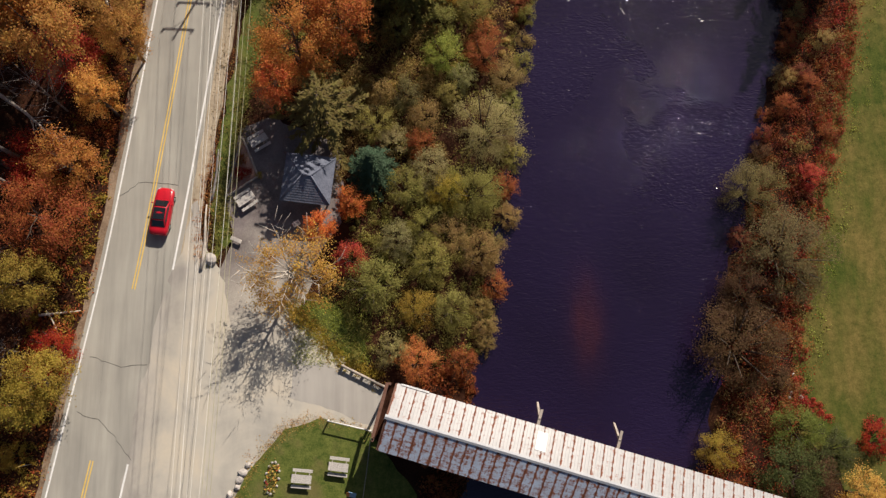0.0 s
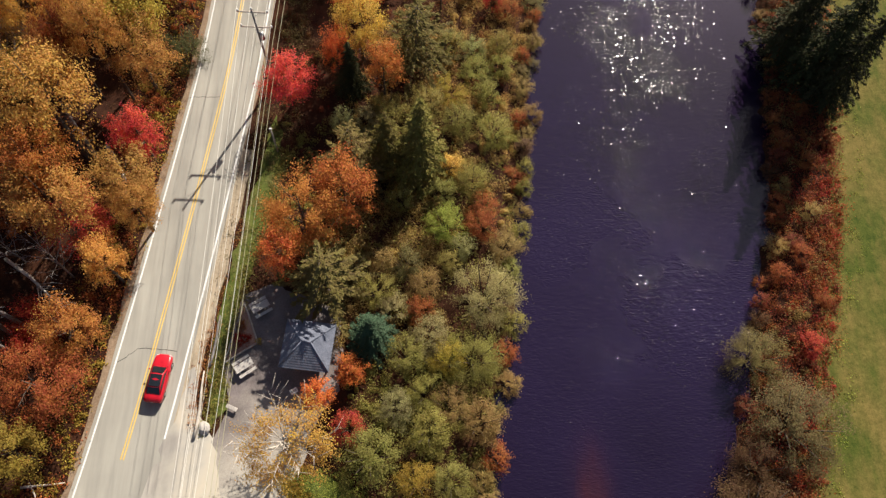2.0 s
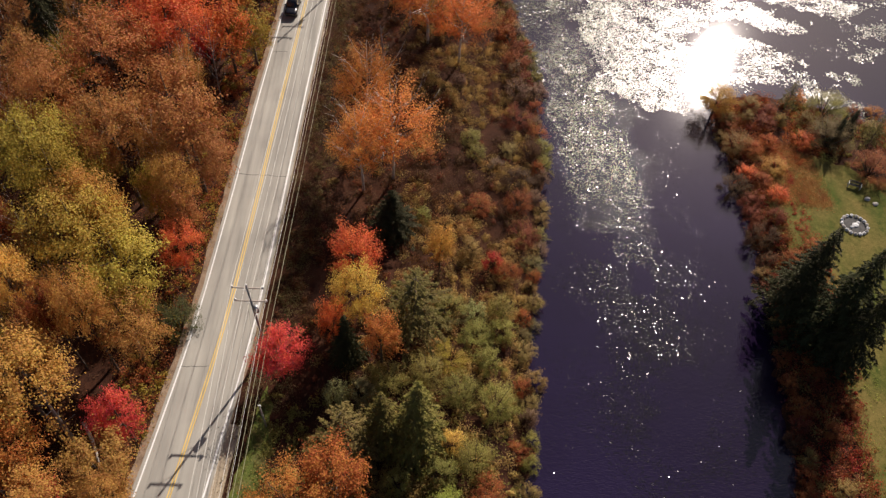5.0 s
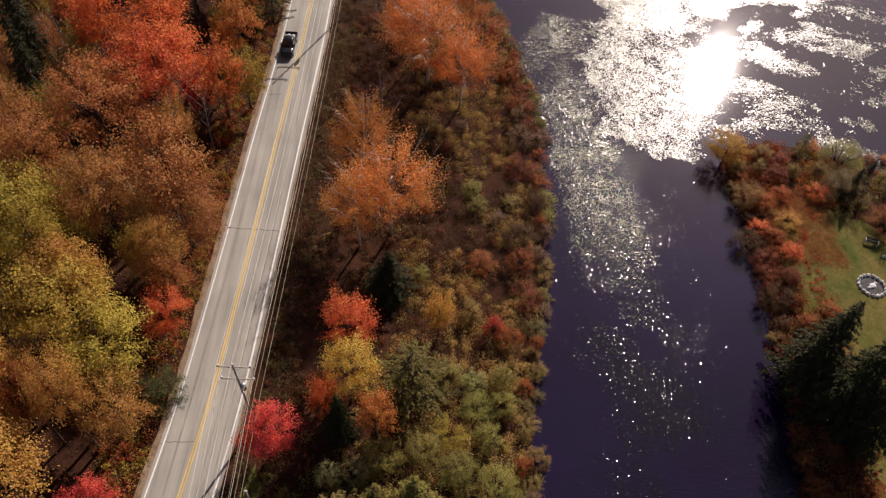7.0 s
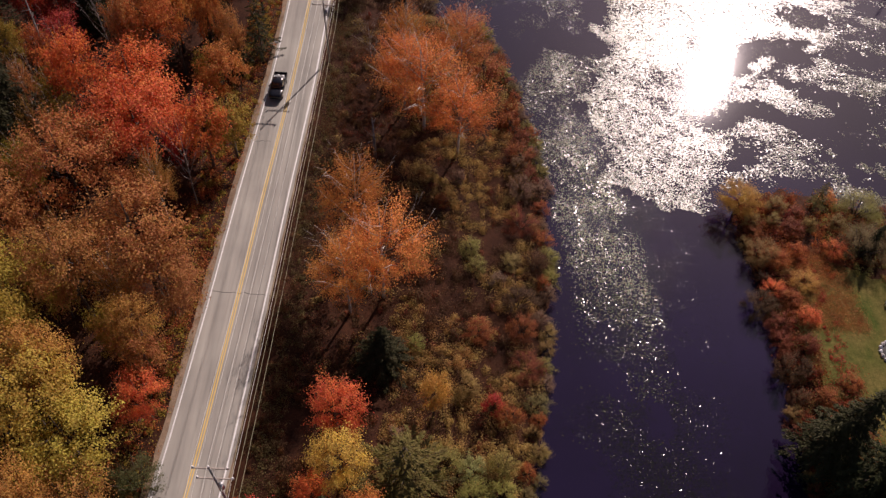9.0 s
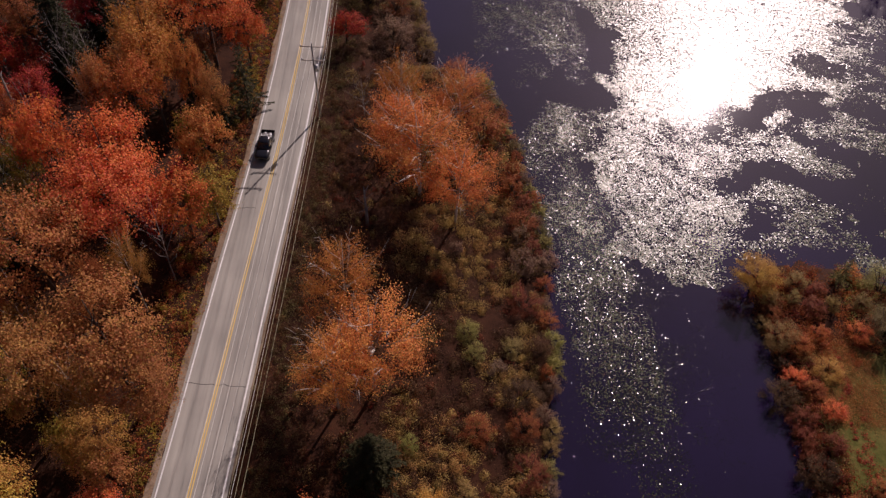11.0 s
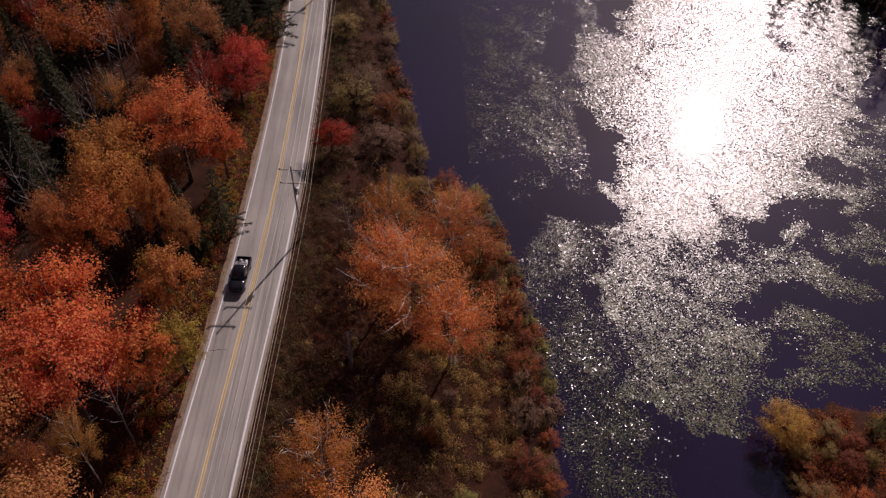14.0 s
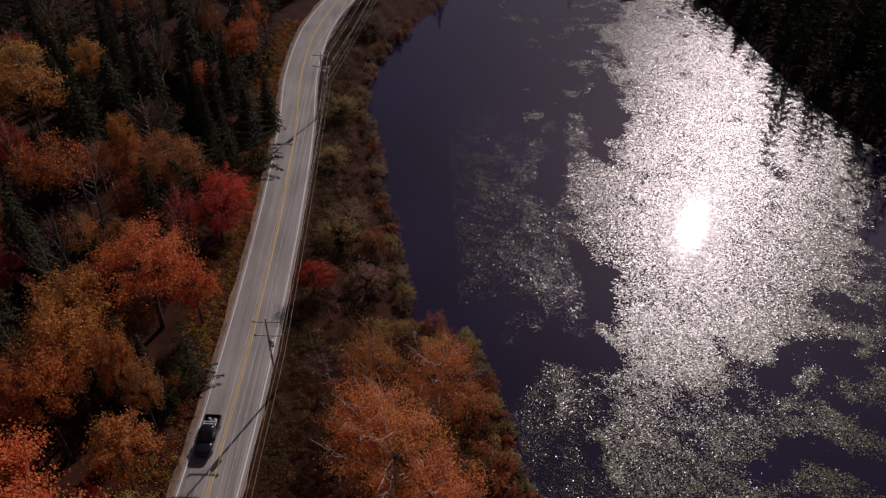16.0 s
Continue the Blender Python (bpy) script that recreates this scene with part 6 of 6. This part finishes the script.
fl = root("flower_bed", -12.7, -6.9, 0.05, -8, "stone-ringed flower bed with yellow flowers on the lawn", "flower bed")
for i in range(13):
    a = 2 * math.pi * i / 13
    p = link("edging_stone", stone_mesh("edging_stone", 60 + i, (0.3, 0.26, 0.24), 1), fl, "", [MAT["stone"]])
    p.matrix_basis = pose(0.62 * math.cos(a), 1.45 * math.sin(a), 0.05, 0, 0, i * 40)
n = 260
fc = np.stack([rng.uniform(-0.5, 0.5, n), rng.uniform(-1.25, 1.25, n), rng.uniform(0.05, 0.45, n)], 1)
for nm, sl, col in (("foliage", slice(0, 170), "olive"), ("yellow_petals", slice(170, 230), "yellow"), ("red_petals", slice(230, 260), "red")):
    p = link(nm, leaf_mesh(nm, fc[sl], rng.normal(size=fc[sl].shape) * 0.4 + np.array([0, 0, 1.0]), 0.09), fl, "", [MAT["leaf"]])
    p.color = (*TINT[col], 1)
    tagged(p, kind="stuff")

sg = root("notice_board", -5.2, -8.5, 0.04, -14, "small notice board with blue and orange panels on the lawn", "sign")
boxed("board", (0.75, 0.05, 0.6), (0, 0, 0.9), MAT["signblue"], sg, (-50, 0, 0), 0.01, "blue panel")
boxed("stripe", (0.3, 0.012, 0.5), (-0.38, -0.045, 0.94), MAT["signorange"], sg, (-50, 0, 0), 0, "orange panel")
for s in (-1, 1):
    boxed("post", (0.06, 0.06, 0.9), (s * 0.3, 0, 0.45), MAT["wood"], sg)

ys = root("road_sign", -34.9, -5.2, land_z(-34.9, -5.2), 200, "yellow diamond warning sign on a steel post among brush", "road sign")
boxed("plate", (0.62, 0.02, 0.62), (0, -0.06, 2.1), MAT["signyellow"], ys, (0, 45, 0), 0.004, "yellow diamond plate")
boxed("post", (0.07, 0.05, 2.5), (0, 0, 1.25), MAT["steel"], ys)

mb = root("mailbox", -21.3, 128.0, land_z(-21.3, 128.0), 8, "grey mailbox on a leaning wooden post beside the road", "mailbox")
boxed("post", (0.12, 0.12, 1.25), (0, 0, 0.6), MAT["greywood"], mb, (0, 6, 0))
boxed("arm", (1.3, 0.11, 0.1), (0.25, 0, 1.05), MAT["greywood"], mb)
boxed("body", (0.55, 0.24, 0.26), (0.6, 0, 1.24), MAT["whitepaint"], mb, bevel=0.06)
boxed("door", (0.02, 0.22, 0.24), (0.885, 0, 1.23), MAT["steel"], mb)


# ---- fire pit on the meadow ----
fp = root("fire_pit", 59.3, 72.9, 0.055, 0, "round stone-ringed fire pit with pale ash on the meadow", "fire pit")
bm = bmesh.new()
bmesh.ops.create_circle(bm, cap_ends=True, segments=26, radius=1.55)
part("pit_floor", bm, MAT["darkstone"], fp, "soot-black pit floor")
for i in range(17):
    a = 2 * math.pi * i / 17
    p = link("ring_stone", stone_mesh("ring_stone", 90 + i, (0.62, 0.5, 0.5), 1), fp, "", [MAT["ash"] if i % 3 else MAT["stone"]])
    p.matrix_basis = pose(1.65 * math.cos(a), 1.65 * math.sin(a), 0.1, 0, 0, math.degrees(a) + 90)
for i, (x, y, s) in enumerate(((0.1, 0.0, 0.95), (-0.5, -0.35, 0.5), (0.55, 0.35, 0.45))):
    p = link("ash_heap", stone_mesh("ash_heap", 130 + i, (s, s * 0.8, 0.4), 2), fp, "pale ash", [MAT["ash"]])
    p.matrix_basis = pose(x, y, 0.06)
for i in range(5):
    boulder(62.8 + 1.1 * i + random.uniform(-0.3, 0.3), 77.6 - 0.9 * i, (0.8, 0.7, 0.55), 140 + i, "pale rock at the edge of the meadow", 30 * i, "meadow rocks")
pb = root("park_bench", 61.7, 79.8, 0.055, -25, "dark slatted bench with pale arms by the fire pit", "bench")
for k in range(4):
    boxed("seat_slat", (1.6, 0.1, 0.04), (0, -0.2 + 0.125 * k, 0.45), MAT["darkstone"], pb)
for k in range(3):
    boxed("back_slat", (1.6, 0.04, 0.1), (0, 0.3, 0.6 + 0.14 * k), MAT["darkstone"], pb, (-12, 0, 0))
for s in (-1, 1):
    boxed("arm", (0.07, 0.6, 0.06), (s * 0.8, 0.0, 0.68), MAT["whitepaint"], pb)
    boxed("leg", (0.07, 0.07, 0.66), (s * 0.8, -0.25, 0.33), MAT["whitepaint"], pb)
    boxed("leg", (0.07, 0.07, 0.66), (s * 0.8, 0.27, 0.33), MAT["whitepaint"], pb)


# ---- poles and wires ----
POLES = ((-17.9, -17.0), (-15.75, 53.4), (-12.4, 125.6), (-12.9, 196.0), (-2.0, 262.0))
ARM_Z, LOW_ARM_Z = 12.3, 10.0


def utility_pole(x, y, turn):
    z = land_z(x, y)
    up = root("utility_pole", x, y, z, turn, "tall grey wooden utility pole with two crossarms beside the road", "utility pole", "utility poles")
    tube("shaft", [(0.3, 0, -0.6), (0.14, 0, 6), (0, 0, 12.9)], [0.16, 0.135, 0.10], MAT["wood"], up, "", 9)
    for az, ln in ((ARM_Z, 3.2), (LOW_ARM_Z, 3.3)):
        boxed("crossarm", (ln, 0.13, 0.14), (0, 0.14, az), MAT["greywood"], up)
        for s in (-1, 1):
            tube("brace", [(s * 0.75, 0.16, az - 0.05), (0.05, 0.16, az - 0.75)], 0.025, MAT["steel"], up, "", 5)
            tube("insulator", [(s * (ln / 2 - 0.1), 0.14, az + 0.07), (s * (ln / 2 - 0.1), 0.14, az + 0.32)], [0.14, 0.08], MAT["ceramic"], up, "white ceramic insulator", 8)
    tube("insulator", [(0, 0, 12.85), (0, 0, 13.12)], [0.14, 0.08], MAT["ceramic"], up, "white ceramic insulator", 8)
    tube("transformer", [(0.42, -0.1, 8.4), (0.42, -0.1, 9.4)], 0.24, MAT["steel"], up, "grey transformer can", 10)
    return up


for i, (x, y) in enumerate(POLES):
    a, b = POLES[max(i - 1, 0)], POLES[min(i + 1, len(POLES) - 1)]
    utility_pole(x, y, -math.degrees(math.atan2(b[0] - a[0], b[1] - a[1])))


SPREAD = (0.4, 1.0, 1.0, 1.0, 1.0)  # the wires draw together towards the southern pole


def overhead_wire(off, z, r, sag, mat, label):
    pts = []
    for i, ((ax, ay), (bx, by)) in enumerate(zip(POLES, POLES[1:])):
        d = Vector((bx - ax, by - ay, 0)).normalized()
        side = Vector((d.y, -d.x, 0)) * off
        for k in range(14):
            t = k / 14
            pts.append(Vector((ax + (bx - ax) * t, ay + (by - ay) * t, z - sag * 4 * t * (1 - t))) + side * (SPREAD[i] + (SPREAD[i + 1] - SPREAD[i]) * t))
    pts.append(Vector((POLES[-1][0] + off, POLES[-1][1], z)))
    tagged(tube("overhead_wire", pts, r, mat, None, "", 5), label, "wire", "overhead wires")


for off in (-1.5, 0.0, 1.5):
    overhead_wire(off, (12.6 if off else 13.1), 0.015, 0.9, MAT["wire"], "bright bare power line between the utility poles")
for off in (0.3,):
    overhead_wire(off, 11.5, 0.011, 0.9, MAT["wire"], "thin bare power line between the utility poles")
for off in (-1.6, 1.6):
    overhead_wire(off, LOW_ARM_Z + 0.3, 0.016, 1.2, MAT["wire"], "bright bare power line on the lower crossarms")
for off, z, r in ((1.3, 7.4, 0.019), (1.75, 6.9, 0.019), (0.9, 8.1, 0.016)):
    overhead_wire(off, z, r, 0.8, MAT["cable"], "thick telephone cable between the utility poles")

gp = root("guy_pole", -14.4, 44.3, land_z(-14.4, 44.3), 0, "short leaning stub pole anchoring a guy wire", "pole")
tube("shaft", [(0, 0, -0.4), (-0.15, 0.3, 4.2)], [0.11, 0.09], MAT["greywood"], gp, "", 8)
boxed("bracket", (0.3, 0.14, 0.2), (-0.15, 0.3, 4.25), MAT["whitepaint"], gp, bevel=0.03, label="pale lamp bracket")
tube("guy_wire", [(-0.15, 0.3, 4.2), (-1.7, 9.2, 9.0)], 0.015, MAT["cable"], gp, "", 4)


# ---- cars ----
def loft(sections, closed_ends=True):
    """A skin through sections, each a ring of points with the same count."""
    bm = bmesh.new()
    rings = [[bm.verts.new(p) for p in s] for s in sections]
    n = len(rings[0])
    for a, b in zip(rings, rings[1:]):
        for i in range(n):
            bm.faces.new((a[i], a[(i + 1) % n], b[(i + 1) % n], b[i]))
    if closed_ends:
        bm.faces.new(rings[0][::-1])
        bm.faces.new(rings[-1])
    return bm


def ring(y, half, low, high, crown=0.03, shoulder=0.08):
    """A car's cross section at y: sills, flanks that bulge, shoulders and a slightly crowned top."""
    return [(-half * 0.9, y, low), (-half, y, low + 0.12), (-half, y, high - shoulder * 1.6), (-half * 0.94, y, high - shoulder * 0.3), (-half * 0.6, y, high + crown * 0.7), (0, y, high + crown),
            (half * 0.6, y, high + crown * 0.7), (half * 0.94, y, high - shoulder * 0.3), (half, y, high - shoulder * 1.6), (half, y, low + 0.12), (half * 0.9, y, low)]


def wheels(car, half, axles, r):
    for y in axles:
        for s in (-1, 1):
            w = tube("wheel", [(s * (half - 0.20), y, r), (s * (half + 0.005), y, r)], r * 0.6, MAT["steel"], car, "", 14)
            bm = bmesh.new()
            prof = [(-0.10, r * 0.6), (-0.10, r * 0.94), (-0.07, r), (0.07, r), (0.10, r * 0.94), (0.10, r * 0.6)]
            rows = [[bm.verts.new((s * (half - 0.10) + px, y + pr * math.cos(a), r + pr * math.sin(a))) for px, pr in prof] for a in (2 * math.pi * k / 18 for k in range(18))]
            for i in range(18):
                for j in range(6):
                    bm.faces.new((rows[i][j], rows[i][(j + 1) % 6], rows[(i + 1) % 18][(j + 1) % 6], rows[(i + 1) % 18][j]))
            part("tyre", bm, MAT["tyre"], w, "black rubber tyre", True)


def quad_part(name, pts, mat, parent, label="", thick=0.012):
    bm = bmesh.new()
    f = bm.faces.new([bm.verts.new(p) for p in pts[::-1]])
    f.normal_update()
    n = f.normal.copy()
    r = bmesh.ops.extrude_face_region(bm, geom=[f])
    bmesh.ops.translate(bm, vec=n * thick, verts=[v for v in r["geom"] if isinstance(v, bmesh.types.BMVert)])
    return part(name, bm, mat, parent, label)


def red_sedan(x, y, turn):
    car = root("car", x, y, 0.055, turn, "red four-door sedan with a black glass roof on the road", "car", "cars")
    h = 0.9
    hull = [ring(-2.36, 0.70, 0.42, 0.80), ring(-2.28, 0.82, 0.32, 0.94), ring(-1.9, 0.88, 0.25, 1.0), ring(-1.2, h, 0.22, 0.98), ring(0, h, 0.2, 0.95), ring(0.95, h, 0.2, 0.93), ring(1.5, 0.88, 0.22, 0.88), ring(2.0, 0.84, 0.26, 0.80), ring(2.28, 0.74, 0.34, 0.70), ring(2.38, 0.58, 0.42, 0.60)]
    part("body", loft(hull), MAT["red"], car, "glossy red body", True)
    top = [ring(-1.72, 0.70, 0.85, 1.0, 0.01), ring(-1.05, 0.66, 0.9, 1.36, 0.02), ring(-0.3, 0.66, 0.9, 1.43, 0.03), ring(0.25, 0.66, 0.9, 1.40, 0.03), ring(1.12, 0.74, 0.85, 0.95, 0.01)]
    cabin = part("cabin", loft(top), MAT["red"], car, "red roof pillars", True)
    quad_part("windshield", [(-0.66, 1.02, 1.00), (0.66, 1.02, 1.00), (0.56, 0.36, 1.40), (-0.56, 0.36, 1.40)], MAT["glass"], cabin, "dark windshield", 0.03)
    quad_part("roof_glass", [(-0.55, 0.22, 1.425), (0.55, 0.22, 1.425), (0.56, -0.95, 1.405), (-0.56, -0.95, 1.405)], MAT["glass"], cabin, "black glass roof panel", 0.035)
    quad_part("rear_window", [(0.62, -1.62, 1.04), (-0.62, -1.62, 1.04), (-0.55, -1.05, 1.385), (0.55, -1.05, 1.385)], MAT["glass"], cabin, "dark rear window", 0.03)
    for s in (-1, 1):
        q = [(s * 0.72, 0.75, 1.02), (s * 0.71, -1.35, 1.04), (s * 0.67, -0.95, 1.33), (s * 0.67, 0.25, 1.34)]
        quad_part("side_window", q if s > 0 else q[::-1], MAT["glass"], cabin, "dark side windows", 0.02)
        boxed("mirror", (0.2, 0.12, 0.14), (s * 0.98, 0.72, 0.98), MAT["red"], car, (0, 0, 0), 0.04)
        boxed("headlight", (0.3, 0.24, 0.12), (s * 0.6, 2.2, 0.64), MAT["lamp"], car, (12, 0, -s * 18), 0.03, "clear headlight")
        boxed("tail_light", (0.3, 0.1, 0.14), (s * 0.62, -2.31, 0.78), MAT["tail"], car, (0, 0, s * 10), 0.03, "dark red tail light")
    boxed("number_plate", (0.3, 0.02, 0.15), (0, -2.375, 0.62), MAT["whitepaint"], car, bevel=0.003)
    wheels(car, h, (-1.42, 1.38), 0.32)
    return car


def black_pickup(x, y, turn):
    car = root("pickup_truck", x, y, 0.055, turn, "black pickup truck with a loaded bed and pale rack", "pickup truck", "cars")
    h = 0.98
    hull = [ring(1.0, h, 0.4, 1.14), ring(1.7, h, 0.38, 1.14), ring(2.4, 0.96, 0.4, 1.08), ring(2.75, 0.88, 0.45, 0.98), ring(2.86, 0.74, 0.5, 0.86)]
    part("hood", loft(hull), MAT["black"], car, "glossy black hood", True)
    part("body", loft([ring(-0.75, h, 0.38, 1.16), ring(0.2, h, 0.38, 1.16), ring(1.02, h, 0.38, 1.15)]), MAT["black"], car, "black cab body", True)
    cabin = part("cabin", loft([ring(-0.72, 0.78, 1.0, 1.78, 0.02), ring(-0.5, 0.78, 1.0, 1.84, 0.02), ring(0.55, 0.76, 1.0, 1.84, 0.02), ring(1.25, 0.86, 1.0, 1.17, 0.01)]), MAT["black"], car, "black cab roof", True)
    quad_part("windshield", [(-0.76, 1.2, 1.22), (0.76, 1.2, 1.22), (0.66, 0.62, 1.8), (-0.66, 0.62, 1.8)], MAT["glass"], cabin, "dark windshield", 0.03)
    for s in (-1, 1):
        q = [(s * 0.84, 0.9, 1.22), (s * 0.84, -0.6, 1.22), (s * 0.785, -0.55, 1.7), (s * 0.785, 0.5, 1.7)]
        quad_part("side_window", q if s > 0 else q[::-1], MAT["glass"], cabin, "dark side windows", 0.02)
        boxed("bed_side", (0.12, 1.9, 0.62), (s * 0.92, -1.72, 0.85), MAT["black"], car, (0, 0, 0), 0.04)
        boxed("mirror", (0.22, 0.14, 0.2), (s * 1.1, 0.85, 1.25), MAT["black"], car, (0, 0, 0), 0.04)
        boxed("headlight", (0.3, 0.12, 0.2), (s * 0.68, 2.74, 0.8), MAT["lamp"], car, (0, 0, -s * 12), 0.03, "clear headlight")
        boxed("rack_bar", (0.07, 0.9, 0.07), (s * 0.72, -1.1, 1.42), MAT["whitepaint"], car, (0, 0, 0), 0.01, "pale rack bar")
        for yy in (-0.75, -1.45):
            boxed("rack_post", (0.06, 0.06, 0.4), (s * 0.72, yy, 1.2), MAT["whitepaint"], car)
    boxed("bed_floor", (1.75, 1.95, 0.08), (0, -1.72, 0.66), MAT["darkstone"], car)
    boxed("tailgate", (1.9, 0.1, 0.62), (0, -2.7, 0.85), MAT["black"], car, (0, 0, 0), 0.03)
    for yy in (-0.8, -1.1, -1.4):
        boxed("rack_slat", (1.4, 0.09, 0.05), (0, yy, 1.46), MAT["whitepaint"], car, (0, 0, 0), 0.01, "pale rack slat")
    for i, (cx, cy, s) in enumerate(((-0.3, -2.1, 0.6), (0.35, -2.2, 0.5), (0.1, -1.85, 0.45))):
        p = link("cargo", stone_mesh("cargo", 200 + i, (s, s, 0.5), 2), car, "pale grey cargo in the bed", [MAT["steel"]])
        p.matrix_basis = pose(cx, cy, 0.82)
    wheels(car, h, (-1.75, 1.85), 0.39)
    return car


red_sedan(-23.9, 18.6, -7)
black_pickup(-19.2, 118.0, 180 - 3)
